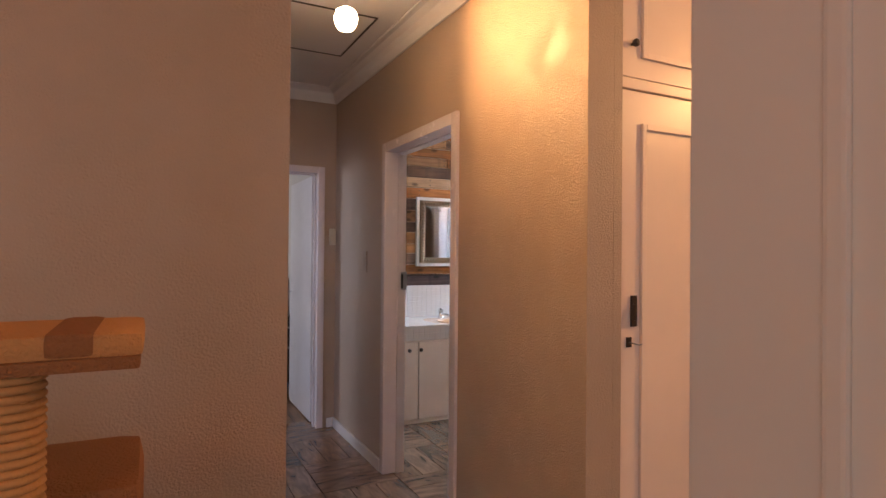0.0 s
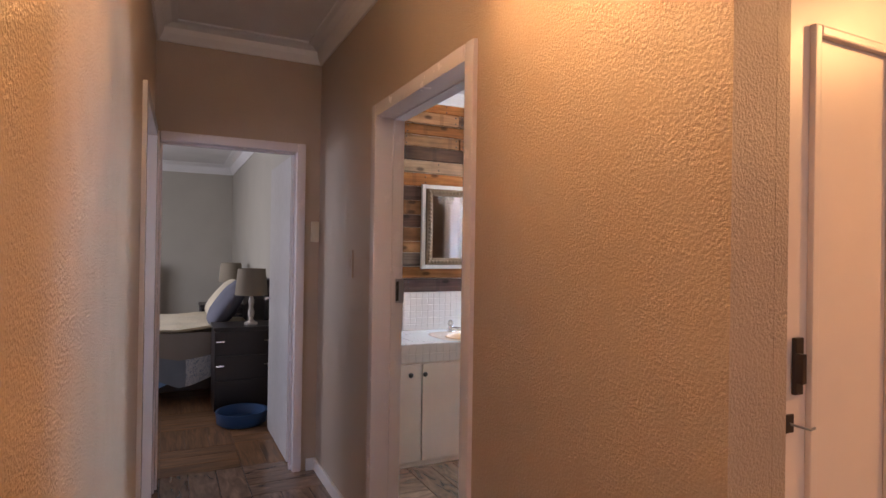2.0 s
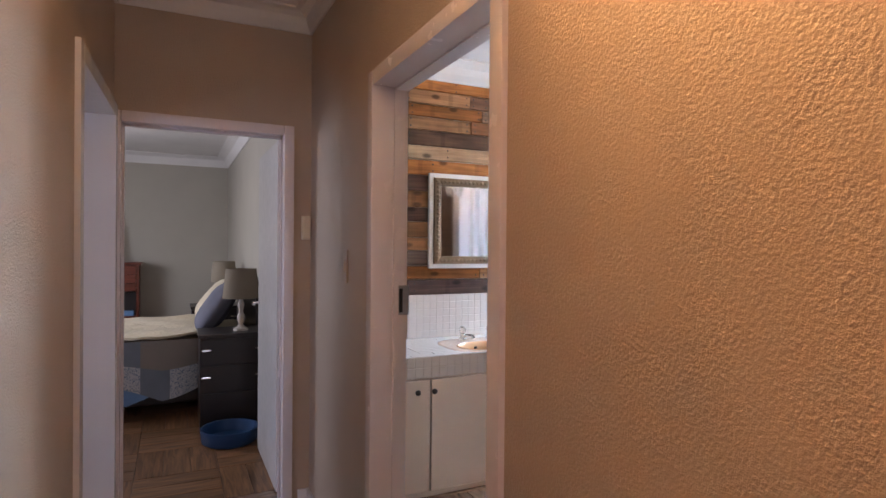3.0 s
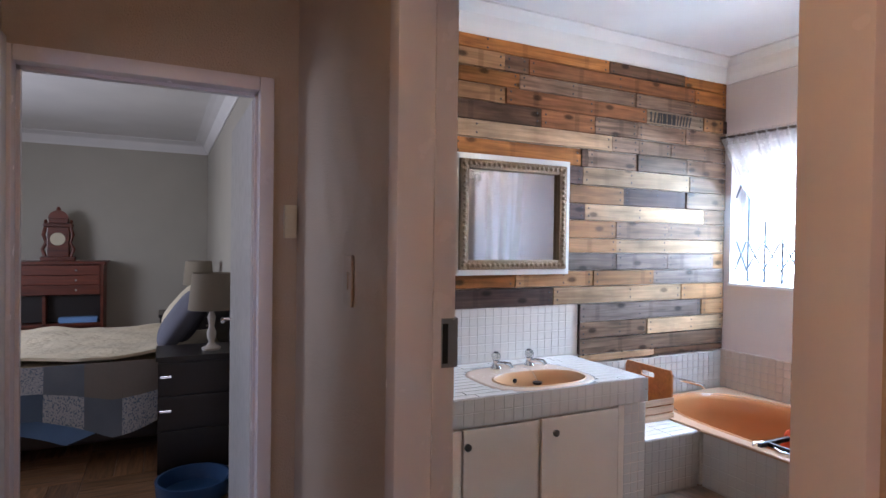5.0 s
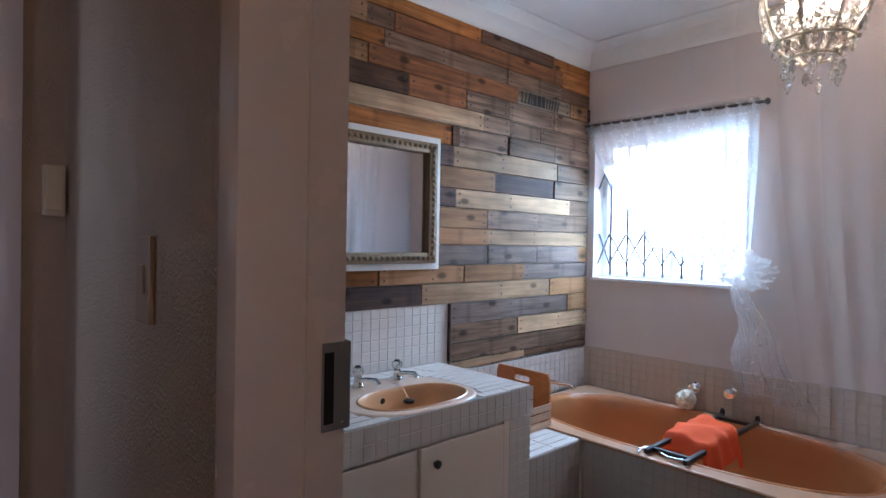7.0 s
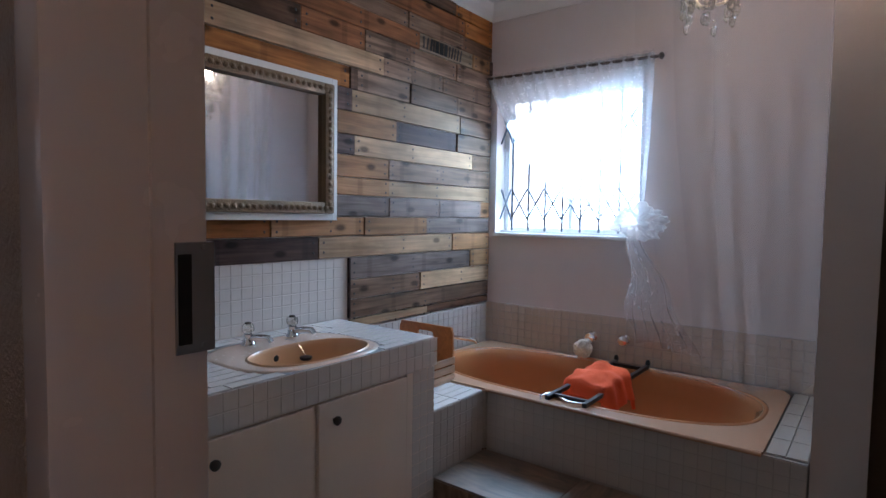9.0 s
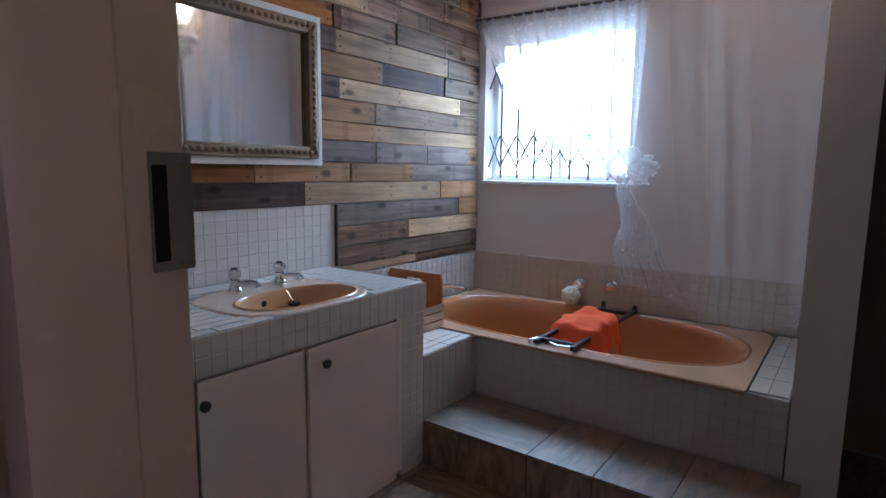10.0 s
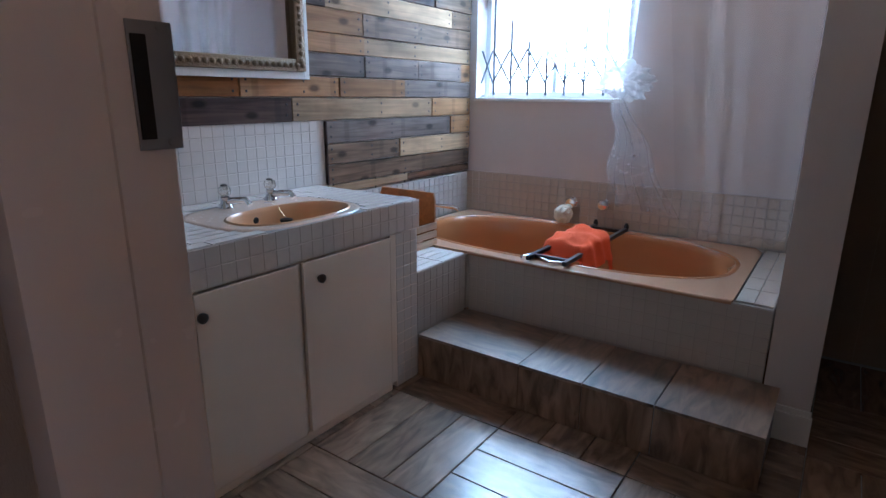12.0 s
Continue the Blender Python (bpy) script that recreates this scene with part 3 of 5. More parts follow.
for d, z0, z1 in ((dl, 0.3, 1.885), (du, 2.13, 2.58)):
    a, c, w = 3.514, 3.822, 0.022
    part("panel_moulding", boxes((a, 2.486, z0, a + w, 2.4995, z1), (c - w, 2.486, z0, c, 2.4995, z1), (a + w, 2.486, z0, c - w, 2.4995, z0 + w), (a + w, 2.486, z1 - w, c - w, 2.4995, z1), bevel=0.004), CREAM, d)
part("handle", boxes((3.468, 2.490, 1.13, 3.494, 2.4995, 1.245), (3.464, 2.474, 1.155, 3.478, 2.490, 1.215), bevel=0.003), DARK, dl, "dark brown cabinet pull")
part("lock", box(3.448, 2.495, 1.055, 3.472, 2.4995, 1.092, bevel=0.001), DARK, dl, "dark escutcheon plate")
part("key", tube([(3.460, 2.495, 1.073), (3.466, 2.478, 1.071), (3.482, 2.468, 1.066), (3.496, 2.468, 1.068)], 0.0025, 6), STEEL, dl, "small wire key")
part("knob", lathe([(0.006, 0), (0.006, -0.012), (0.014, -0.016), (0.015, -0.026), (0.008, -0.032)], (3.468, 2.4995, 2.175), 14, "y"), DARK, du, "dark round knob", smooth=40)

leaf = thing("hall_door", (2.375, 0.9, 0), "white gloss panelled door standing open in the hall", "door")
part("leaf", box(2.360, 0.49, 0.01, 2.400, 1.331, 2.03, bevel=0.004), WHITE, leaf)
for z0, z1 in ((0.2, 0.9), (1.05, 1.9)):
    part("panel_moulding", boxes((2.350, 1.184, z0, 2.3595, 1.202, z1), (2.350, 0.62, z0, 2.3595, 0.638, z1), (2.350, 0.638, z0, 2.3595, 1.184, z0 + 0.018), (2.350, 0.638, z1 - 0.018, 2.3595, 1.184, z1), bevel=0.004), WHITE, leaf)

cat = thing("cat_tree", (1.55, 1.9, 0), "tan and brown carpeted cat tree with a sisal-wrapped post", "cat tree")
part("base", box(1.30, 1.53, 0, 1.88, 2.12, 0.05, bevel=0.015), CARPETD, cat, smooth=40)
top_deck = part("platform", box(1.42, 1.63, 1.282, 1.885, 1.80, 1.308, bevel=0.010), CARPET, cat, "tan carpeted top platform", smooth=40)
part("edging", box(1.415, 1.622, 1.270, 1.882, 1.808, 1.2835, bevel=0.005), CARPETD, top_deck, "dark brown edging under the platform", smooth=40)
for k in range(4):
    part("carpet_patch", box(1.45 + 0.115 * k, 1.628, 1.284, 1.495 + 0.115 * k, 1.802, 1.3100, bevel=0.009), CARPETD, top_deck, "brown carpet patch", smooth=40)
part("shelf", box(1.45, 1.69, 0.93, 1.885, 1.91, 1.127, bevel=0.03), CARPETD, cat, "brown carpeted box shelf", smooth=40)
rope = bmesh.new()
for k in range(90):
    join(rope, lathe([(0.029, 0.0), (0.0325, 0.003), (0.0325, 0.006), (0.029, 0.009)], (1.765, 1.655, 0.46 + 0.009 * k), 12))
part("post", rope, ROPE, cat, "sisal-wrapped post", smooth=50)
part("post_foot", lathe([(0.03, 0.05), (0.03, 0.46)], (1.765, 1.655, 0), 14), CARPETD, cat, smooth=60)
part("rear_post", lathe([(0.045, 0.05), (0.045, 0.93)], (1.5, 1.80, 0), 16), ROPE, cat, smooth=40)

# ---- bathroom: pallet boards ----
TONES = {
    "o": wood("pine_orange", (0.43, 0.168, 0.050), 0.6, 0.26, stringer=0.4), "t": wood("pine_tan", (0.39, 0.205, 0.100), 0.62, 0.24), "p": wood("pine_pale", (0.52, 0.335, 0.200), 0.62, 0.22, stringer=0.15),
    "g": wood("weathered_grey", (0.265, 0.166, 0.112), 0.55, 0.34), "b": wood("weathered_brown", (0.17, 0.093, 0.058), 0.55, 0.30), "d": wood("dark_brown_board", (0.15, 0.090, 0.075), 0.62, 0.3),
    "h": wood("blue_grey_board", (0.245, 0.182, 0.155), 0.6, 0.32),
    "s": wood("stamped_board", (0.36, 0.27, 0.19), 0.6, 0.3, stringer=0.0),
    "r": wood("red_brown_board", (0.34, 0.14, 0.06), 0.6, 0.28),
}
for tone in TONES.values():
    tone.node_tree.nodes["Principled BSDF"].inputs["Specular IOR Level"].default_value = 0.09
cladding = tagged(new("pallet_board_wall"), "reclaimed pallet boards in mixed browns, greys and tans on the bathroom wall", "wood cladding", "", "structure")
ROW_TOPS = (2.552, 2.478, 2.385, 2.298, 2.208, 2.103, 2.008, 1.903, 1.795, 1.685, 1.588, 1.481, 1.394, 1.290, 1.197, 1.092, 0.984, 0.884, 0.788, 0.742)
# each row from the top: x where a board ends, and its tone
ROWS_OF_BOARDS = [
    "5.14o 5.78b 6.186o", "4.40t 4.56b 5.88r 6.186o", "4.50o 5.36g 5.86g 6.186b", "4.41t 5.45r 5.96s 6.15t 6.186d",
    "4.65b 5.04r 5.38g 5.80g 6.186g", "5.17p 5.39g 5.67g 6.186g", "4.94o 4.99b 5.38g 5.81g 6.186g", "4.95d 5.84p 6.186g",
    "5.27t 5.81d 6.186g", "4.97d 5.98p 6.186g", "5.21t 5.65g 6.186g", "5.22t 6.186p",
    "5.22h 5.65h 6.08h 6.186t", "4.49o 5.04t 5.53t 6.186h", "4.75d 5.78p 6.186t", "5.97h 6.186t",
    "5.483g 6.186p", "6.186g", "5.55p 6.186b",
]
nail_bm = bmesh.new()
rng = random.Random(5)
for r, row in enumerate(ROWS_OF_BOARDS):
    z1, z0 = ROW_TOPS[r], ROW_TOPS[r + 1] + 0.0025
    x = 3.345 if r < 15 else 4.945
    for seg in row.split():
        x1, tone = float(seg[:-1]), seg[-1]
        if x1 <= x:
            continue
        t = 0.012 + rng.random() * 0.009
        cx, cz, w, h = (x + x1) / 2, (z0 + z1) / 2, (x1 - x - 0.003) / 2, (z1 - z0 - rng.random() * 0.003) / 2
        bm = box(-w, -t, -h, w, 0, h)
        bmesh.ops.bevel(bm, geom=[e for e in bm.edges if all(v.co.y < -t / 2 for v in e.verts)], offset=0.002, segments=1, affect="EDGES")
        ob = part("board", bm, TONES[tone], cladding)
        ob.location = (cx, 5.794, cz)
        for xx in (x + 0.03, x1 - 0.03) + (((x + x1) / 2 + rng.uniform(-0.08, 0.08),) if x1 - x > 0.5 else ()):
            if x1 - x > 0.15:
                for dz in (-0.022, 0.024):
                    join(nail_bm, lathe([(0.0065, 0), (0.005, -0.0014)], (xx, 5.794 - t, cz + dz), 6, "y"))
        x = x1
for k, (x, w, lean) in enumerate(((5.475, 0.010, 0.0), (5.500, 0.012, 0.012), (5.530, 0.018, 0.012), (5.560, 0.012, 0.004), (5.582, 0.030, 0.0), (5.622, 0.034, 0.0), (5.664, 0.028, 0.002), (5.704, 0.010, 0.010),
                                 (5.728, 0.012, 0.014), (5.756, 0.010, 0.014), (5.782, 0.012, 0.016), (5.812, 0.010, 0.016))):
    bm = box(x, 5.7705, 2.219, x + w, 5.772, 2.285)
    for vtx in bm.verts:
        vtx.co.x += lean * (vtx.co.z - 2.219) / 0.066
    part("stamp_mark", bm, BLACK, cladding, "unreadable black stamp mark")
part("nail_head", nail_bm, BLACK, cladding, "dark nail heads", "stuff")
part("edge_trim", box(4.938, 5.772, 0.80, 4.9445, 5.794, 1.09), TONES["d"], cladding)

# ---- bathroom: floor and step ----
S = 0.48
floor = tagged(new("floor"), "wood-look ceramic tiles in grey and brown laid in a basket weave", "tiled floor", "", "structure")


def tile_mesh(w, d, mat):
    bm = box(-w / 2, -d / 2, -0.012, w / 2, d / 2, 0)
    bmesh.ops.bevel(bm, geom=[e for e in bm.edges if all(v.co.z > -0.001 for v in e.verts)], offset=0.0015, segments=1, affect="EDGES")
    me = bpy.data.meshes.new("floor_tile")
    bm.to_mesh(me)
    bm.free()
    me.materials.append(mat)
    return me


PLANK = tile_mesh(S - 0.004, S / 3 - 0.004, FLOORW)
PLANKBED = tile_mesh(S - 0.003, S / 3 - 0.003, FLOORBED)
for i in range(-10, 5):
    for j in range(-10, 15):
        cx, cy = 4.234 + S * (i + 0.5), 4.20 + S * (j + 0.5)
        if not (-0.4 < cx < 6.3 and -0.4 < cy < 11.3) or (cx > 3.4 and not 2.8 < cy < 5.9) or (cy > 6.0 and cx < 1.0) or (cx < 2.0 and cy > 2.4 and cy < 6.0 and cx < 0.8):
            continue
        for k in (-1, 0, 1):
            along_x = (i + j) % 2
            ob = new("tile", PLANKBED if cy > 5.6 and cx < 3.3 else PLANK)
            ob.parent = floor
            ob.location = (cx, cy + k * S / 3, 0) if along_x else (cx + k * S / 3, cy, 0)
            if not along_x:
                ob.rotation_euler = (0, 0, radians(90))

step = tagged(new("bath_step"), "wood-look tiled step along the front of the bath", "step", "", "structure")
part("core", box(4.885, 3.835, 0, 5.262, 5.186, 0.183), GROUT, step)
ys = [5.188, 4.69, 4.43, 4.17, 3.83]
for a, b in zip(ys, ys[1:]):
    part("tread_tile", box(4.874, b + 0.002, 0.184, 5.264, a - 0.002, 0.196, bevel=0.0015), FLOORY if a > 5 else FLOORT, step)
    part("riser_tile", box(4.874, b + 0.002, 0.002, 4.884, a - 0.002, 0.183, bevel=0.001), FLOORV, step)


def mosaic(parent, name, mat, o, u, v, nu, nv, pitch, n, gap=0.004, t=0.004, as_parts=True, grout=WGROUT, skip=None):
    """nu x nv small tiles from the corner o along u and v, proud along n, on a grout bed."""
    o, u, v, n = Vector(o), Vector(u), Vector(v), Vector(n)
    pu, pv = pitch if isinstance(pitch, tuple) else (pitch, pitch)
    me = bpy.data.meshes.new(name)
    hu, hv = (pu - gap) / 2, (pv - gap) / 2
    bm = bmesh.new()
    e = 0.0012
    lo = [bm.verts.new(o * 0 + u * (hu * a) + v * (hv * b)) for a, b in ((-1, -1), (1, -1), (1, 1), (-1, 1))]
    hi = [bm.verts.new(u * ((hu - e) * a) + v * ((hv - e) * b) + n * t) for a, b in ((-1, -1), (1, -1), (1, 1), (-1, 1))]
    for k in range(4):
        bm.faces.new((lo[k], lo[(k + 1) % 4], hi[(k + 1) % 4], hi[k]))
    bm.faces.new(hi)
    bmesh.ops.recalc_face_normals(bm, faces=bm.faces)
    for f in bm.faces:
        if f.normal.dot(n) < -0.5:
            bmesh.ops.reverse_faces(bm, faces=bm.faces)
            break
    bm.to_mesh(me)
    bm.free()
    me.materials.append(mat)
    if as_parts:
        off = ORIGIN.get(parent, Vector((0, 0, 0)))
        for i in range(nu):
            for j in range(nv):
                ob = new(name, me)
                ob.parent = parent
                ob.location = o + u * (pu * (i + 0.5)) + v * (pv * (j + 0.5)) - off
    else:
        bm = bmesh.new()
        for i in range(nu):
            for j in range(nv):
                k0 = len(bm.verts)
                bm.from_mesh(me)
                bm.verts.ensure_lookup_table()
                bmesh.ops.translate(bm, verts=bm.verts[k0:], vec=o + u * (pu * (i + 0.5)) + v * (pv * (j + 0.5)))
        part(name, bm, mat, parent, "", "stuff")


# vanity
van = thing("vanity_unit", (4.2, 5.4, 0), "white mosaic-tiled vanity with cream cupboard doors", "vanity")
part("carcass", boxes((3.36, 5.205, 0.0, 4.70, 5.79, 0.05), (4.735, 5.193, 0, 4.876, 5.79, 0.676), (3.36, 5.215, 0.05, 4.735, 5.22, 0.676)), CREAM, van)
part("frame_moulding", boxes((4.700, 5.190, 0.03, 4.735, 5.214, 0.676), (3.36, 5.200, 0.668, 4.70, 5.214, 0.676), (3.36, 5.188, 0.002, 4.70, 5.214, 0.032), (4.229, 5.197, 0.033, 4.247, 5.214, 0.667), bevel=0.004), CREAM, van)
for x0, x1, kx in ((3.856, 4.226, 3.866), (4.250, 4.692, 4.314)):
    d = part("door", box(x0, 5.183, 0.036, x1, 5.200, 0.668, bevel=0.003), CREAM, van, "plain cream cupboard door")
    part("knob", lathe([(0.006, 0), (0.006, -0.010), (0.015, -0.013), (0.016, -0.022), (0.008, -0.028)], (kx, 5.183, 0.604), 16, "y"), DARK, d, "dark round wooden knob", smooth=40)
d = part("door", box(3.37, 5.183, 0.036, 3.845, 5.200, 0.668, bevel=0.003), CREAM, van)
part("knob", lathe([(0.006, 0), (0.006, -0.010), (0.015, -0.013), (0.016, -0.022), (0.008, -0.028)], (3.764, 5.183, 0.604), 16, "y"), DARK, d, "dark round wooden knob", smooth=40)
top = tagged(new("worktop"), "white mosaic-tiled worktop with grey grout")
top.parent = van
ORIGIN[top] = ORIGIN[van]
BX, BY, BA, BB = 4.345, 5.435, 0.285, 0.20


def slab_with_hole(x0, y0, x1, y1, z0, z1, cx, cy, a, b, n=2.6, seg=48):
    """A slab with a rounded opening."""
    bm = bmesh.new()
    inner, outer = [], []
    for k in range(seg):
        t = 2 * math.pi * (k + 0.5) / seg
        c, s = math.cos(t), math.sin(t)
        inner.append((cx + a * abs(c) ** (2 / n) * (1 if c > 0 else -1), cy + b * abs(s) ** (2 / n) * (1 if s > 0 else -1)))
        f = min(((x1 - cx) if c > 0 else (x0 - cx)) / c if abs(c) > 1e-6 else 1e9, ((y1 - cy) if s > 0 else (y0 - cy)) / s if abs(s) > 1e-6 else 1e9)
        outer.append((cx + c * f, cy + s * f))
    vi = [[bm.verts.new((x, y, z)) for x, y in inner] for z in (z0, z1)]
    vo = [[bm.verts.new((x, y, z)) for x, y in outer] for z in (z0, z1)]
    for k in range(seg):
        j = (k + 1) % seg
        bm.faces.new((vi[1][k], vi[1][j], vo[1][j], vo[1][k]))
        bm.faces.new((vi[0][k], vi[0][j], vo[0][j], vo[0][k]))
        bm.faces.new((vi[0][k], vi[0][j], vi[1][j], vi[1][k]))
        bm.faces.new((vo[0][k], vo[0][j], vo[1][j], vo[1][k]))
    return bm


part("slab", slab_with_hole(3.36, 5.186, 4.873, 5.785, 0.678, 0.797, 4.365, 5.365, 0.25, 0.148), LGROUT, top)
part("grout_bed", slab_with_hole(3.362, 5.1875, 4.8715, 5.784, 0.7972, 0.7980, 4.345, 5.425, 0.285, 0.225), WGROUT, top, "grey grout between the top tiles")
TP = 0.0492


def basin_shell(cx, cy, a, b, ztop, depth, rim, n=2.6, seg=48, floor_scale=0.55, power=0.5):
    """An open bowl with a rolled rim and a wall thickness."""
    prof = [(1.0 + rim / a, -0.004), (1.0 + rim * 0.8 / a, 0.004), (1.0 + rim * 0.3 / a, 0.006), (1.0, 0.001), (0.985, -0.01), (0.965, -0.03)]
    for k in range(1, 9):
        t = k / 8
        prof.append((0.965 - (0.965 - floor_scale) * t ** 1.8, -0.03 - (depth - 0.03) * (1 - (1 - t) ** 2.0)))
    prof += [(0.3, -depth - 0.004), (0.05, -depth - 0.008)]
    bm = bmesh.new()
    rings = []
    for s, z in prof:
        ring = []
        for k in range(seg):
            t = 2 * math.pi * k / seg
            c, q = math.cos(t), math.sin(t)
            sx = a * s if s <= 1 else a + (s - 1) * a
            sy = b * s if s <= 1 else b + (s - 1) * a
            ring.append(bm.verts.new((cx + sx * abs(c) ** (2 / n) * (1 if c > 0 else -1), cy + sy * abs(q) ** (2 / n) * (1 if q > 0 else -1), ztop + z)))
        rings.append(ring)
    for p, q in zip(rings, rings[1:]):
        for k in range(seg):
            bm.faces.new((p[k], p[(k + 1) % seg], q[(k + 1) % seg], q[k]))
    bm.faces.new(rings[-1])
    bmesh.ops.recalc_face_normals(bm, faces=bm.faces)
    return bm


sink = thing("wash_basin", (BX, BY, 0.8), "glossy peach enamel wash basin sunk in the white tiled worktop", "basin")
def ring_plate(cx, cy, a, b, n, ix, iy, ia, ib, m, z0, z1, seg=64):
    """A thin plate between a rounded outline and a rounded opening, its rim turned down."""
    bm = bmesh.new()
    rows = []
    for qx, qy, qa, qb, e, z in ((cx, cy, a, b, n, z0), (cx, cy, a - 0.004, b - 0.004, n, z1), (cx, cy, a - 0.02, b - 0.02, n, z1 + 0.002), (ix, iy, ia, ib, m, z1 - 0.001)):
        ring = []
        for k in range(seg):
            t = 2 * math.pi * k / seg
            c, q = math.cos(t), math.sin(t)
            ring.append(bm.verts.new((qx + qa * abs(c) ** (2 / e) * math.copysign(1, c), qy + qb * abs(q) ** (2 / e) * math.copysign(1, q), z)))
        rows.append(ring)
    for p, q in zip(rows, rows[1:]):
        for k in range(seg):
            bm.faces.new((p[k], p[(k + 1) % seg], q[(k + 1) % seg], q[k]))
    return bm


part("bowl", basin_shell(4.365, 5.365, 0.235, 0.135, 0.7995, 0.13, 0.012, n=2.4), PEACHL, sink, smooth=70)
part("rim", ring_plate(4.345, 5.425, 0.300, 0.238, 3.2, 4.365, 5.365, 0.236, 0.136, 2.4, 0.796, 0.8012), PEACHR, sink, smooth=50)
part("overflow", lathe([(0.012, 0), (0.010, -0.003)], (4.30, 5.482, 0.768), 12, "y"), HOLE, sink, "dark overflow hole")


def basin_tap(x, y, z):
    t = thing("basin_tap", (x, y, z), "chrome basin tap with a clear cross handle", "tap", "basin taps")
    part("body", lathe([(0.027, 0), (0.025, 0.007), (0.019, 0.014), (0.018, 0.032), (0.020, 0.040), (0.011, 0.045)], (x, y, z), 16), CHROME, t, smooth=50)
    part("spout", tube([(x, y - 0.005, z + 0.022), (x + 0.022, y - 0.035, z + 0.029), (x + 0.038, y - 0.074, z + 0.029), (x + 0.041, y - 0.090, z + 0.012)], 0.0125, 10), CHROME, t, smooth=50)
    hd = part("handle", lathe([(0.012, 0), (0.022, 0.005), (0.024, 0.016), (0.021, 0.032), (0.009, 0.036)], (x, y, z + 0.044), 8), CRYSTAL, t, "clear faceted handle")
    part("cap", lathe([(0.013, 0), (0.012, 0.005), (0.004, 0.007)], (x, y, z + 0.080), 12), DARK, hd, "dark cap")
    return t


basin_tap(4.275, 5.622, 0.804)
basin_tap(4.480, 5.622, 0.804)
plug = thing("basin_plug", (4.43, 5.47, 0.75), "dark rubber plug hanging on a bead chain in the basin", "plug")
part("stopper", lathe([(0.020, 0), (0.024, 0.006), (0.024, 0.012), (0.008, 0.016)], (4.425, 5.468, 0.742), 14), BLACK, plug, smooth=40)
part("chain", tube([(4.40, 5.56, 0.810), (4.405, 5.52, 0.812), (4.415, 5.498, 0.798), (4.425, 5.468, 0.758)], 0.0022, 5), CHROME, plug, "bead chain")

# mirror
mir = thing("wall_mirror", (4.47, 5.76, 1.6), "mirror in an ornate antique gold frame edged in white", "mirror")
mx0, mx1, mz0, mz1 = 4.082, 4.829, 1.274, 1.918


def frame_boxes(x0, z0, x1, z1, w, y0, y1, bevel):
    return boxes((x0, y0, z0, x0 + w, y1, z1), (x1 - w, y0, z0, x1, y1, z1), (x0 + w, y0, z0, x1 - w, y1, z0 + w), (x0 + w, y0, z1 - w, x1 - w, y1, z1), bevel=bevel)


part("outer_frame", frame_boxes(mx0, mz0, mx1, mz1, 0.03, 5.745, 5.772, 0.003), WHITE, mir, "flat white outer frame")
gf = frame_boxes(mx0 + 0.03, mz0 + 0.03, mx1 - 0.03, mz1 - 0.03, 0.052, 5.728, 5.772, 0.010)
part("gilt_frame", gf, GOLD, mir, "ornate antique gold inner frame", smooth=50)
orn = bmesh.new()
for k in range(22):
    for z in (mz0 + 0.056, mz1 - 0.056):
        join(orn, lathe([(0.004, 0.006), (0.011, 0.0), (0.012, -0.004), (0.004, -0.010)], (mx0 + 0.05 + k * 0.0308, 5.728, z), 8, "y"))
for k in range(18):
    for x in (mx0 + 0.056, mx1 - 0.056):
        join(orn, lathe([(0.004, 0.006), (0.011, 0.0), (0.012, -0.004), (0.004, -0.010)], (x, 5.728, mz0 + 0.075 + k * 0.0296), 8, "y"))
part("carved_beading", orn, GOLD, mir, "carved gilt leaf beading", "stuff", smooth=60)
part("glass", box(mx0 + 0.07, 5.757, mz0 + 0.07, mx1 - 0.07, 5.762, mz1 - 0.07), MIRROR, mir, "mirror glass")

# window
win = tagged(new("window_bathroom"), "white-framed window with a steel trellis guard and lace curtain", "window", "", "structure")
part("window_frame", boxes((6.30, 4.805, 1.198, 6.345, 4.837, 2.075), (6.30, 5.703, 1.198, 6.345, 5.735, 2.075), (6.30, 4.837, 1.198, 6.345, 5.703, 1.235), (6.30, 4.837, 2.043, 6.345, 5.703, 2.075), (6.305, 5.25, 1.235, 6.34, 5.275, 2.043), bevel=0.004), WHITE, win)
part("window_sill", box(6.178, 4.80, 1.178, 6.30, 5.745, 1.1995, bevel=0.004), WHITE, win)
pane = part("pane", box(6.318, 4.838, 1.236, 6.322, 5.702, 2.042), GLASS, win)
pane.visible_shadow = False
guard = thing("trellis_guard", (6.24, 5.3, 1.2), "white steel expanding trellis burglar guard inside the window", "security grille")
for z0 in (1.202, 2.058):
    part("rail", box(6.235, 4.82, z0, 6.255, 5.725, z0 + 0.012), WHITE, guard)
for k in range(8):
    y = 5.641 - k * 0.118
    part("upright", box(6.241, y - 0.006, 1.2145, 6.249, y + 0.006, 2.0575), BARS, guard)
for k in range(8):
    ya, yb = (5.722 if k == 0 else 5.641 - (k - 1) * 0.118), 5.641 - k * 0.118
    for z0, z1 in ((1.285, 1.480), (1.775, 1.965)):
        part("lattice_bar", tube([(6.226, ya, z0), (6.226, yb, z1)], 0.0060, 6), BARS, guard)
        part("lattice_bar", tube([(6.236, ya, z1), (6.236, yb, z0)], 0.0060, 6), BARS, guard)
struct("backdrop", box(7.6, 3.0, -0.5, 7.62, 8.0, 4.0), OUTSIDE, "bright hazy daylight outside the window")

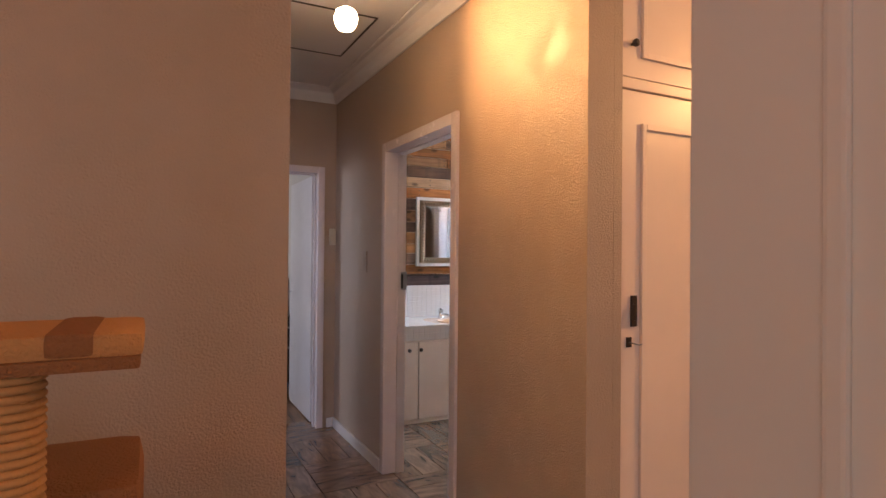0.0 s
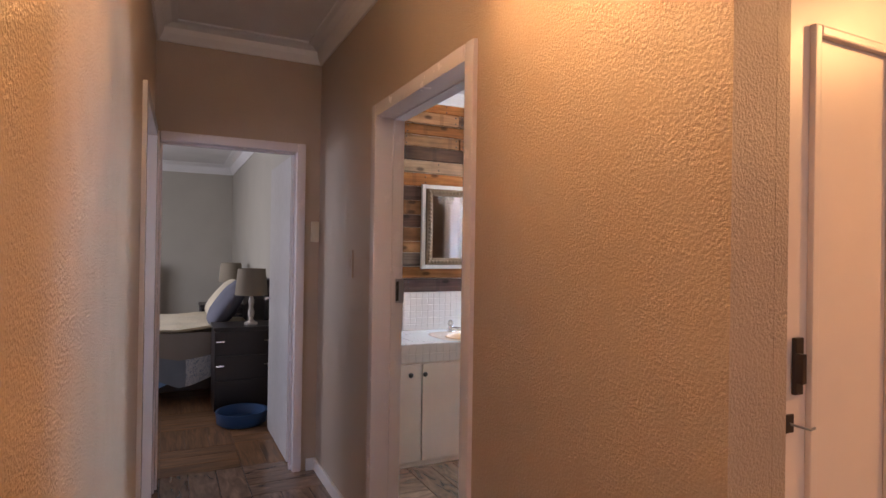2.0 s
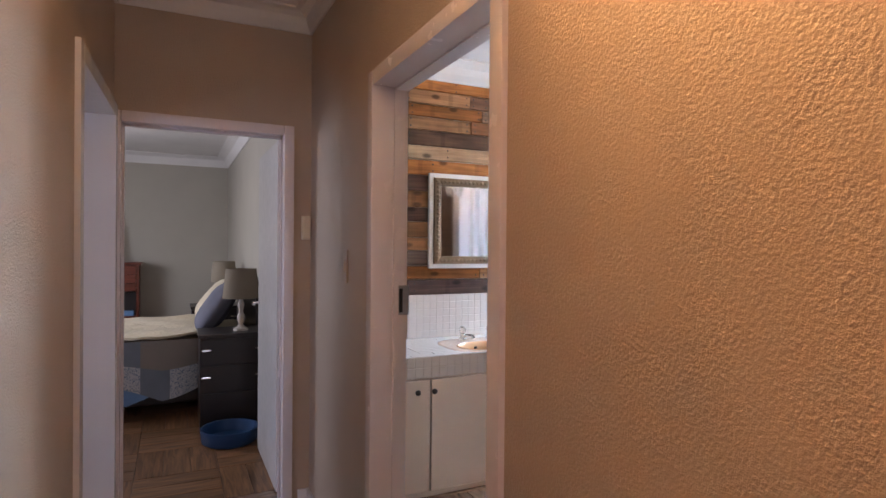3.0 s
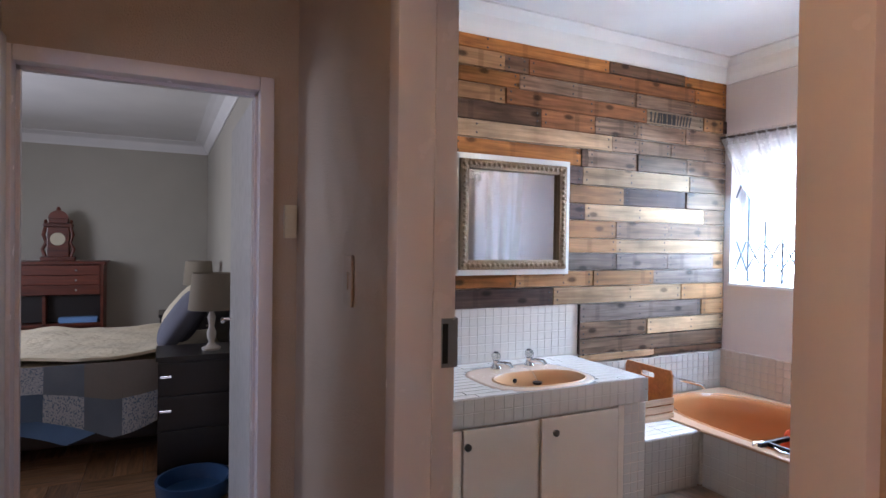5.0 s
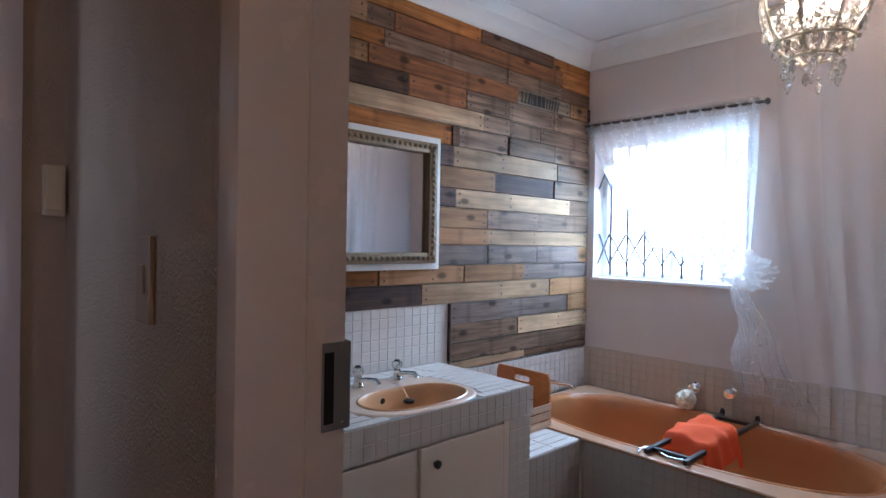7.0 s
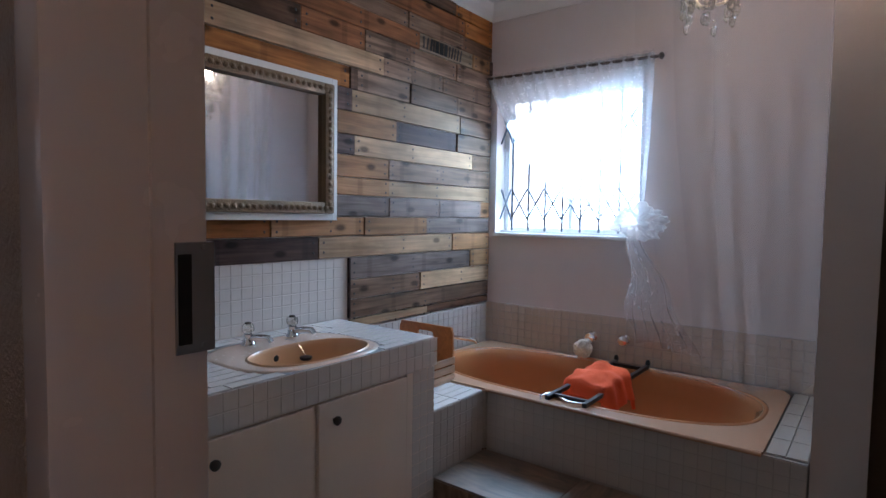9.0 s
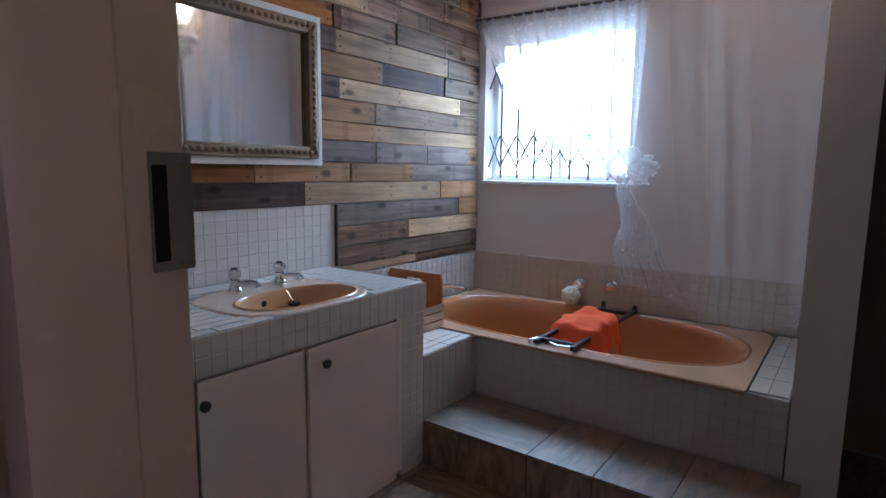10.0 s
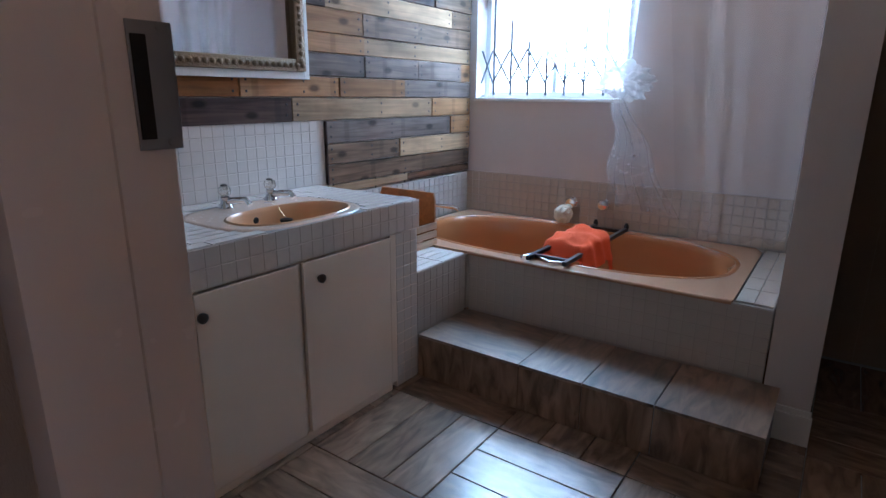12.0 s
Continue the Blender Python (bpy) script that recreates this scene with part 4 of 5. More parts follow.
rod = thing("curtain_rod", (6.12, 5.2, 2.16), "dark thin curtain rod with end knobs above the window", "curtain rod")
part("pole", tube([(6.125, 5.77, 2.178), (6.125, 4.70, 2.160)], 0.009, 10), DARK, rod, smooth=50)
part("finial", lathe([(0.009, 0), (0.018, -0.006), (0.020, -0.016), (0.008, -0.026)], (6.125, 4.70, 2.160), 12, "y"), DARK, rod, smooth=50)
for y0 in (5.70, 4.74):
    part("bracket", box(6.125, y0, 2.156, 6.189, y0 + 0.012, 2.176), DARK, rod)
cur = thing("lace_curtain", (6.13, 5.2, 2.1), "sheer white lace curtain tied in a knot beside the window", "curtain")


def drape(u, v):
    """u along the rod, v downwards to the knot."""
    y0 = 5.775 - u * 1.05
    y1, z1 = 5.41 - 0.685 * u, 1.318 + 0.24 * u
    y2, z2 = 4.80 - 0.05 * u, 1.255 - 0.01 * u
    a, b, c = (1 - v) ** 2, 2 * v * (1 - v), v * v
    return Vector((6.125 + 0.009 * math.sin(u * 95 + 2 * v) * (1 - 0.4 * v) - 0.04 * v, a * y0 + b * y1 + c * y2, a * 2.185 + b * z1 + c * z2))


part("panel", grid(drape, 150, 24), LACE, cur, "open lace panel", smooth=60)
part("heading", grid(lambda u, v: Vector((6.113 + 0.014 * math.sin(u * 150), 5.78 - u * 1.06, 2.195 - v * 0.075)), 160, 4), VOILE, cur, "gathered heading", smooth=60)
kn = bmesh.new()
bmesh.ops.create_icosphere(kn, subdivisions=5, radius=1)
for vtx in kn.verts:
    p = vtx.co.normalized()
    a = math.atan2(p.z, p.y)
    f = 1 + 0.07 * math.sin(a * 13 + 3 * p.x) + 0.45 * noise.noise(p * 2.2) + 0.25 * noise.noise(p * 6.0)
    vtx.co = Vector((6.08 + p.x * 0.045 * f, 4.765 + p.y * 0.125 * f, 1.285 + p.z * 0.085 * f))
part("knot", kn, KNOT, cur, "bunched knot", "", smooth=70)


def tail(u, v):
    return Vector((6.08 - 0.034 * math.sin(u * 34 + v * 4 + math.sin(v * 7)) * (0.25 + v), 4.81 + 0.018 * math.sin(v * 11) - 0.02 * v - u * (0.05 + 0.31 * v ** 1.1), 1.26 - v * (0.60 + 0.05 * u) - 0.015 * math.sin(u * 14)))


part("tail", grid(tail, 70, 24), TAILV, cur, "hanging tail", smooth=60)
sc = thing("shower_curtain", (5.6, 4.1, 0.7), "sheer white voile shower curtain hanging beside the partition", "curtain")


def voile(u, v):
    x = 5.355 + 0.034 * math.sin(u * 40 + v) + 0.026 * math.sin(u * 17 + 2 * v)
    return Vector((x + 0.02 * v, 3.893 + u * (0.66 - 0.14 * v * v + 0.02 * math.sin(v * 5)), 2.56 - v * (1.83 + 0.05 * math.sin(u * 4) + 0.015 * math.sin(u * 23))))


part("panel", grid(lambda u, v: voile(u * 0.55, v), 66, 20), SVOILE, sc, "gathered voile panel", smooth=60)
part("loose_fold", grid(lambda u, v: voile(0.55 + u * 0.25, v), 30, 20), SVOILEB, sc, "thinner voile fold", smooth=60)
part("loose_fold", grid(lambda u, v: voile(0.80 + u * 0.20, v), 24, 20), SVOILEC, sc, "single thin voile layer", smooth=60)
part("hem", tube([(voile(0, k / 16)) for k in range(17)], 0.004, 6), VOILE, sc, "stitched selvedge")
part("rail", tube([(5.355, 3.89, 2.57), (5.355, 4.6, 2.57)], 0.008, 8), WHITE, sc)

# tub
tub = thing("bathtub", (5.7, 4.9, 0.3), "glossy peach enamel built-in bathtub", "bathtub")
TX, TY, TA, TB = 5.735, 4.905, 0.40, 0.83
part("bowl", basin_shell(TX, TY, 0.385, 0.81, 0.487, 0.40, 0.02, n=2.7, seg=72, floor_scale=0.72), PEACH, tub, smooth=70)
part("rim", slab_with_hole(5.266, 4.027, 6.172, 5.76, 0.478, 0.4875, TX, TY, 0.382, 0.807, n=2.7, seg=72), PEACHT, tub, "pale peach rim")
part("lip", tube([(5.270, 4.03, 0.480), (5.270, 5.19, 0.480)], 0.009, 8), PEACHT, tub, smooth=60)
part("overflow", lathe([(0.024, 0), (0.022, -0.008), (0.010, -0.012)], (5.62, 5.672, 0.40), 16, "y"), CHROME, tub, "chrome overflow", smooth=50)
sur = thing("bath_surround", (5.3, 4.6, 0), "white mosaic-tiled surround of the built-in bath", "bath surround")
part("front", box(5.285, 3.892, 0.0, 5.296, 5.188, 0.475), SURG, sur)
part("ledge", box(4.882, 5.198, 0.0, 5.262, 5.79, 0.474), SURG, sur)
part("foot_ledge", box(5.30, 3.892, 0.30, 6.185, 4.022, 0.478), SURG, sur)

spout = thing("bath_spout", (5.75, 5.78, 0.55), "chrome bath spout on the end wall", "tap")
part("flange", lathe([(0.03, 0), (0.03, -0.008), (0.018, -0.014)], (5.715, 5.79, 0.585), 16, "y"), CHROME, spout, smooth=50)
part("pipe", tube([(5.715, 5.785, 0.585), (5.735, 5.70, 0.582), (5.765, 5.61, 0.577), (5.772, 5.588, 0.573), (5.774, 5.583, 0.556)], 0.012, 10), CHROME, spout, smooth=50)
for y, z in ((5.04, 0.612), (4.847, 0.620)):
    t = thing("bath_tap", (6.17, y, z), "chrome bath tap on the beige tiled wall", "tap", "bath taps")
    part("flange", lathe([(0.03, 0), (0.03, -0.006), (0.018, -0.012), (0.016, -0.03)], (6.184, y, z), 16, "x"), CHROME, t, smooth=50)
    part("handle", lathe([(0.012, -0.028), (0.030, -0.034), (0.033, -0.048), (0.026, -0.058), (0.006, -0.060)], (6.184, y, z), 8, "x"), CHROME, t, "fluted chrome handle")
puff = thing("bath_puff", (6.1, 5.06, 0.54), "cream net bath puff hanging from a bath tap", "bath sponge")
pb = bmesh.new()
bmesh.ops.create_icosphere(pb, subdivisions=4, radius=0.052)
for vtx in pb.verts:
    vtx.co = vtx.co * (1 + 0.22 * noise.noise(vtx.co * 55)) + Vector((6.115, 5.07, 0.545))
part("net", pb, PUFF, puff, smooth=80)
part("loop", tube([(6.12, 5.07, 0.59), (6.14, 5.065, 0.615)], 0.002, 5), PUFF, puff)

# crate
cr = thing("wooden_crate", (5.1, 5.5, 0.48), "orange-stained wooden crate with slatted front and a hand hole", "crate")
cx0, cx1, cy0, cy1, cz0 = 4.935, 5.302, 5.395, 5.765, 0.479


def end_panel(x):
    """A crate end with a long hand hole."""
    bm = slab_with_hole(cy0 + 0.008, cz0, cy1 - 0.008, cz0 + 0.265, 0, 0.012, (cy0 + cy1) / 2, cz0 + 0.215, 0.052, 0.016, n=3.5, seg=32)
    for v in bm.verts:
        v.co = Vector((x + v.co.z, v.co.x, v.co.y))
    return bm


part("end_panel", end_panel(cx0), CRATE, cr)
part("end_panel", end_panel(cx1 - 0.012), CRATE, cr)
part("base", box(cx0 + 0.012, cy0 + 0.008, cz0, cx1 - 0.012, cy1 - 0.008, cz0 + 0.01), CRATE, cr)
for k in range(3):
    for y0 in (cy0, cy1 - 0.008):
        part("slat", box(cx0, y0, cz0 + 0.002 + k * 0.042, cx1, y0 + 0.008, cz0 + 0.036 + k * 0.042, bevel=0.002), CRATEL, cr, "pale side slat")

# bath tray and towel
tray = thing("bath_tray", (5.7, 4.85, 0.5), "dark wood and chrome rack lying across the bath", "bath rack")
for by in (4.690, 4.865):
    part("rail", box(5.285, by, 0.494, 6.13, by + 0.02, 0.514, bevel=0.003), ESPRESSO, tray)
for bx in (5.335, 5.52, 6.05):
    part("cross_bar", box(bx, 4.7105, 0.494, bx + 0.02, 4.8645, 0.512, bevel=0.002), ESPRESSO, tray)
part("wire", tube([(5.275, 4.90, 0.496), (5.30, 4.915, 0.50), (5.36, 4.90, 0.50), (5.34, 4.84, 0.50), (5.30, 4.78, 0.50), (5.33, 4.70, 0.50)], 0.005, 8), CHROME, tray, "bent chrome wire end", smooth=50)
for y in (4.70, 4.875):
    part("end_cap", lathe([(0.012, 0), (0.014, 0.012), (0.008, 0.03)], (6.125, y, 0.508), 10), BLACK, tray)
tw = thing("orange_towel", (5.75, 4.8, 0.55), "orange towel draped over the bath rack", "towel")


def towel(u, v):
    x = 5.475 + u * 0.39
    s = (v - 0.42) * 0.48
    over = max(0.0, -s - 0.10)
    under = max(0.0, s - 0.09)
    y = 4.795 + max(-0.112, min(s, 0.10)) - over * 0.22 + under * 0.2
    z = 0.545 + 0.012 * math.cos(s * 14) - over * 1.15 - under * 0.9 + 0.010 * math.sin(x * 26 + s * 9) + 0.006 * math.sin(s * 50 + x * 15)
    z -= 0.9 * max(0, abs(u - 0.5) - 0.42)
    return Vector((x + 0.02 * math.sin(s * 16) + over * 0.25 * (0.5 - u), y + 0.008 * math.sin(u * 21), z))


part("cloth", grid(towel, 40, 36, 0.018), TOWEL, tw, smooth=80)

# chandelier
ch = thing("chandelier", (5.042, 4.21, 2.2), "cream metal chandelier with beaded arms and crystal drops, lit", "chandelier")
CX, CY = 5.042, 4.21
part("stem", lathe([(0.012, 2.20), (0.03, 2.24), (0.015, 2.30), (0.025, 2.40), (0.008, 2.45), (0.006, H - 0.03), (0.05, H - 0.02), (0.05, H - 0.001)], (CX, CY, 0), 16), CREAMMET, ch, smooth=50)
arms = bmesh.new()
rc = random.Random(8)


def bead(bm, p, r, long=1.0):
    b = bmesh.new()
    bmesh.ops.create_icosphere(b, subdivisions=1, radius=r)
    for vtx in b.verts:
        vtx.co = Vector((vtx.co.x, vtx.co.y, vtx.co.z * long)) + Vector(p)
    join(bm, b)


for k in range(8):
    a = 2 * math.pi * k / 8
    c, sn = math.cos(a), math.sin(a)
    path = []
    for i in range(15):
        t = i / 14
        r = 0.025 + 0.130 * math.sin(math.pi * (0.06 + 0.90 * t)) ** 0.8
        path.append(Vector((CX + c * r, CY + sn * r, 2.41 - 0.40 * t)))
    part("arm", tube(path, 0.005, 6), CREAMMET, ch, "curved cream arm", smooth=50)
    beads, drops = bmesh.new(), bmesh.new()
    for i in range(33):
        f = i / 32 * 14
        p = path[int(min(f, 13))].lerp(path[int(min(f, 13)) + 1], f - int(min(f, 13)))
        bead(beads, p + Vector((c * 0.007, sn * 0.007, 0)), 0.0078)
    part("bead_string", beads, CRYSTAL, ch, "string of glass beads", "stuff")
    for r, z, n in ((0.105, 2.09, 3), (0.135, 2.15, 3), (0.08, 2.02, 3), (0.05, 2.14, 4)):
        a2 = a + 0.3
        for i in range(n):
            bead(drops, (CX + math.cos(a2) * r, CY + math.sin(a2) * r, z - i * 0.022), 0.010 if i < n - 1 else 0.012, 1.0 if i < n - 1 else 1.8)
    for i in range(14):
        a3, r3 = a + rc.uniform(-0.4, 0.4), rc.uniform(0.04, 0.125)
        bead(drops, (CX + math.cos(a3) * r3, CY + math.sin(a3) * r3, rc.uniform(2.04, 2.18) - 0.1 * (r3 < 0.07) * 0.3), rc.uniform(0.006, 0.012), rc.uniform(0.9, 1.6))
    part("crystal_cluster", drops, CRYSTAL, ch, "cluster of hanging crystals", "stuff")
    if k % 2 == 0:
        pend = bmesh.new()
        bead(pend, (CX + c * 0.07, CY + sn * 0.07, 1.935), 0.011, 2.0)
        bead(pend, (CX + c * 0.07, CY + sn * 0.07, 1.968), 0.007)
        part("pendant", pend, CRYSTAL, ch, "crystal pendant")
for r, z in ((0.140, 2.17), (0.115, 2.07), (0.07, 2.02)):
    ring = [(CX + r * math.cos(i * math.pi / 16), CY + r * math.sin(i * math.pi / 16), z) for i in range(33)]
    rb = tube(ring, 0.005, 6)
    for i in range(32):
        bead(rb, ring[i], 0.007)
    part("ring", rb, CREAMMET, ch, "beaded cream ring", smooth=50)
for k in range(4):
    a = 2 * math.pi * k / 4 + 0.4
    part("bulb", lathe([(0.008, 0), (0.016, 0.014), (0.020, 0.04), (0.014, 0.07), (0.003, 0.095)], (CX + 0.06 * math.cos(a), CY + 0.06 * math.sin(a), 2.17), 12), BULB, ch, "glowing candle bulb", smooth=60)

# ---- bedroom ----
bdoor = thing("bedroom_door", (3.06, 5.9, 0), "white painted bedroom door standing open against the wall", "door")
part("leaf", box(3.060, 5.575, 0.012, 3.098, 6.36, 2.02, bevel=0.003), WHITE, bdoor)
hd = part("handle", tube([(3.06, 6.29, 1.03), (3.015, 6.29, 1.03), (3.01, 6.25, 1.03), (3.01, 6.19, 1.03)], 0.009, 10), CHROME, bdoor, "chrome lever handle", smooth=50)

bed = thing("bed", (2.3, 8.2, 0), "unmade double bed with cream sheets and a patchwork quilt", "bed")
part("base", box(1.30, 7.45, 0.10, 3.16, 8.90, 0.36, bevel=0.02), ESPRESSO, bed)
part("mattress", box(1.28, 7.42, 0.361, 3.165, 8.92, 0.60, bevel=0.05), SHEET, bed, smooth=40)
part("headboard", box(3.17, 7.35, 0, 3.25, 9.0, 1.12, bevel=0.02), ESPRESSO, bed)
for lx0, ly0 in ((1.34, 7.5), (1.34, 8.78), (3.08, 7.5), (3.08, 8.78)):
    part("leg", box(lx0, ly0, 0, lx0 + 0.06, ly0 + 0.06, 0.10), ESPRESSO, bed)
qt = thing("quilt", (2.1, 7.8, 0.6), "cream and blue patchwork quilt hanging over the bed's side", "quilt")


def quilt(u, v):
    x = 1.22 + u * 1.55
    s = v * 2.0
    drop = 0.34 + 0.03 * math.sin(u * 9) + 0.17 * max(0.0, 1 - abs(x - 2.28) / 0.38)
    if s < drop:
        z, y = 0.635 - (drop - s), 7.385 - 0.02 * math.sin(x * 14) * (drop - s) * 3
    else:
        z, y = 0.635, 7.385 + (s - drop)
    z += 0.018 * noise.noise(Vector((x * 5, y * 5, 1.0))) + (0.012 * math.exp(-((y - 7.6) ** 2) / 0.05))
    return Vector((x, y, z))


part("cover", grid(lambda u, v: quilt(u, 0.27 + 0.73 * v), 60, 50, 0.02), SHEET, qt, "rumpled cream quilt top", smooth=80)
def hang(u, v):
    x = 1.22 + u * 1.50
    drop = 0.355 + 0.03 * math.sin(u * 9) + 0.10 * max(0.0, 1 - abs(x - 2.45) / 0.4)
    return Vector((x, 7.372 - 0.022 * math.sin(x * 13) * v - 0.02 * v, 0.640 - v * drop))


QTAN = material("grey_tan_cotton", (0.27, 0.25, 0.23), 0.95, bump=0.3, scale=40, vary=0.1)
QSLATE = material("slate_blue_cotton", (0.11, 0.16, 0.24), 0.95, bump=0.3, scale=40, vary=0.2)
QDUSK = material("blue_grey_cotton", (0.20, 0.24, 0.30), 0.95, bump=0.3, scale=40, vary=0.2)
for i in range(7):
    for j in range(2):
        part("patch", grid(lambda u, v, i=i, j=j: hang((i + u) / 7, (j + v) / 2), 8, 6, 0.008), ((QTAN, QUILT, QDUSK, QTAN), (QUILT, QSLATE, QUILT, QDUSK))[j][(i + 2) % 4], qt, "printed cotton patch")
sheet = thing("blue_sheet", (2.1, 7.4, 0.3), "blue sheet hanging below the quilt", "sheet")
part("cloth", grid(lambda u, v: Vector((1.25 + u * 1.3, 7.40 - 0.02 * math.sin(u * 17), 0.38 - v * (0.10 + 0.16 * max(0, 1 - abs(u - 0.72) / 0.3)))), 40, 6, 0.006), BLUEC, sheet, smooth=80)
for k, (x, y, r) in enumerate(((2.86, 7.75, 55), (2.95, 8.1, 62), (2.90, 8.55, 50))):
    pl = thing("pillow", (x, y, 0.70), "grey-purple pillow leaning on the headboard", "pillow", "pillows")
    b = bmesh.new()
    bmesh.ops.create_icosphere(b, subdivisions=4, radius=1)
    for vtx in b.verts:
        p = vtx.co
        q = Vector((math.copysign(abs(p.x) ** 0.6, p.x) * 0.24, math.copysign(abs(p.y) ** 0.6, p.y) * 0.33, p.z * 0.085))
        q.rotate(Euler((0, radians(-r), 0)))
        vtx.co = q + Vector((x, y, 0.86))
    part("case", b, PILLOW if k < 2 else SHEET, pl, smooth=80)

ns = thing("nightstand", (2.95, 7.0, 0), "espresso two-drawer nightstand beside the bed", "nightstand")
part("body", box(2.712, 6.93, 0.02, 3.20, 7.33, 0.705, bevel=0.004), ESPRESSO, ns)
part("top", box(2.700, 6.92, 0.706, 3.21, 7.34, 0.733, bevel=0.004), ESPRESSO, ns)
for z0, z1 in ((0.50, 0.695), (0.29, 0.49), (0.06, 0.28)):
    d = part("drawer", box(2.714, 6.917, z0, 3.197, 6.9295, z1, bevel=0.003), ESPRESSO, ns, "dark drawer front")
    for hx in ((2.722, 3.11) if z0 > 0.1 else ()):
        part("handle", box(hx, 6.900, (z0 + z1) / 2 + 0.010, hx + 0.065, 6.9165, (z0 + z1) / 2 + 0.024, bevel=0.002), CHROME, d, "chrome bar pull")


def lamp(x, y, z):
    t = thing("table_lamp", (x, y, z), "table lamp with a turned whitewashed base and linen shade", "table lamp", "bedside lamps")
    part("base", lathe([(0.055, 0), (0.058, 0.015), (0.03, 0.03), (0.016, 0.05), (0.026, 0.08), (0.030, 0.11), (0.016, 0.15), (0.020, 0.18), (0.026, 0.21), (0.012, 0.25), (0.010, 0.30)], (x, y, z), 20), STONEW, t, smooth=60)
    part("shade", lathe([(0.142, 0.262), (0.118, 0.495), (0.114, 0.495), (0.138, 0.264)], (x, y, z), 28), SHADE, t, smooth=60)
    return t


l1 = lamp(3.02, 7.08, 0.733)
ns2 = copy_thing(ns, Matrix.Translation((2.95, 9.12, 0)))
tagged(ns2, "espresso nightstand on the far side of the bed", "nightstand")
l2 = copy_thing(l1, Matrix.Translation((3.05, 9.2, 0.733)))

chest = thing("chest_of_drawers", (2.2, 11.0, 0), "tall mahogany chest with drawers over open shelves", "chest of drawers")
part("carcass", boxes((0.95, 10.85, 0.0, 0.98, 11.28, 1.13), (2.08, 10.85, 0.0, 2.11, 11.28, 1.13), (0.98, 11.25, 0, 2.08, 11.28, 1.13), (0.98, 10.87, 0.42, 2.08, 11.25, 0.45), (0.98, 10.87, 0.05, 2.08, 11.25, 0.08), (1.515, 10.87, 0.08, 1.545, 11.25, 0.77), bevel=0.002), MAHOG, chest)
part("top", box(0.92, 10.83, 1.13, 2.135, 11.29, 1.165, bevel=0.006), MAHOG, chest)
for r in range(3):
    d = part("drawer", box(0.985, 10.835, 0.785 + r * 0.114, 2.075, 10.86, 0.892 + r * 0.114, bevel=0.004), MAHOG, chest, "mahogany drawer front")
    for x in (1.22, 1.84):
        part("knob", lathe([(0.008, 0), (0.014, -0.012), (0.008, -0.02)], (x, 10.835, 0.838 + r * 0.114), 10, "y"), CHROME, d)
part("doors_recess", box(0.985, 11.0, 0.46, 2.075, 11.02, 0.77), ESPRESSO, chest)
cl = thing("folded_cloth", (1.8, 10.95, 0.46), "folded blue cloth on the chest's shelf", "cloth")
part("cloth", box(1.66, 10.88, 0.452, 2.05, 10.99, 0.52, bevel=0.02), BLUEC, cl, smooth=60)
clock = thing("mantel_clock", (1.64, 11.05, 1.165), "carved dark wooden mantel clock on the mahogany chest", "clock")
part("case", boxes((1.47, 10.97, 1.165, 1.81, 11.12, 1.215), (1.53, 11.0, 1.215, 1.75, 11.11, 1.56), (1.495, 10.99, 1.56, 1.785, 11.115, 1.60), (1.54, 11.0, 1.60, 1.74, 11.1, 1.66), bevel=0.012), MAHOG, clock)
for dx in (-0.125, 0.125):
    part("side_scroll", tube([(1.64 + dx, 11.03, 1.215), (1.64 + dx * 1.22, 11.03, 1.30), (1.64 + dx * 0.92, 11.03, 1.38), (1.64 + dx * 1.15, 11.03, 1.47), (1.64 + dx * 0.95, 11.03, 1.57)], 0.020, 8), MAHOG, clock, smooth=60)
    part("corner_finial", lathe([(0.008, 0), (0.022, 0.018), (0.008, 0.045)], (1.64 + dx, 11.05, 1.60), 10), MAHOG, clock, smooth=50)
part("crest", lathe([(0.10, -0.01), (0.10, 0.0), (0.07, 0.01), (0.02, 0.012)], (1.64, 11.04, 1.655), 24, "y"), MAHOG, clock, smooth=50)
part("finial", lathe([(0.01, 0), (0.026, 0.02), (0.010, 0.05)], (1.64, 11.05, 1.745), 10), MAHOG, clock, smooth=50)
part("dial", lathe([(0.075, 0), (0.075, -0.008), (0.068, -0.012)], (1.64, 11.0, 1.42), 24, "y"), PLASTIC, clock, "pale round dial")
bk = thing("plastic_basket", (2.95, 6.6, 0), "blue plastic pet bed on the bedroom floor", "pet bed")
part("shell", lathe([(0.16, 0.0), (0.19, 0.02), (0.20, 0.11), (0.185, 0.11), (0.17, 0.03), (0.10, 0.022), (0.02, 0.02)], (2.90, 6.60, 0), 28), BASKET, bk, smooth=60)

# ---- mosaic tiles ----
for j in range(12):
    y0 = 5.187 + j * TP
    if 5.21 < y0 + TP / 2 < 5.69:
        dy = abs(y0 + TP / 2 - 5.425)
        w = 0.298 * (1 - min(1, dy / 0.25) ** 3.2) ** (1 / 3.2)
        spans = ((3.36, 4.345 - w), (4.345 + w, 4.873))
    else:
        spans = ((3.36, 4.873),)
    for a, b in spans:
        n = max(1, round((b - a) / 0.2))
        mosaic(top, "tile", TILE, (a, y0, 0.797), (1, 0, 0), (0, 1, 0), n, 1, ((b - a) / n, TP), (0, 0, 1))
mosaic(top, "edge_tile", TILE, (3.36, 5.1855, 0.679), (1, 0, 0), (0, 0, 1), 31, 2, (TP, 0.0592), (0, -1, 0), gap=0.0022, t=0.0012)
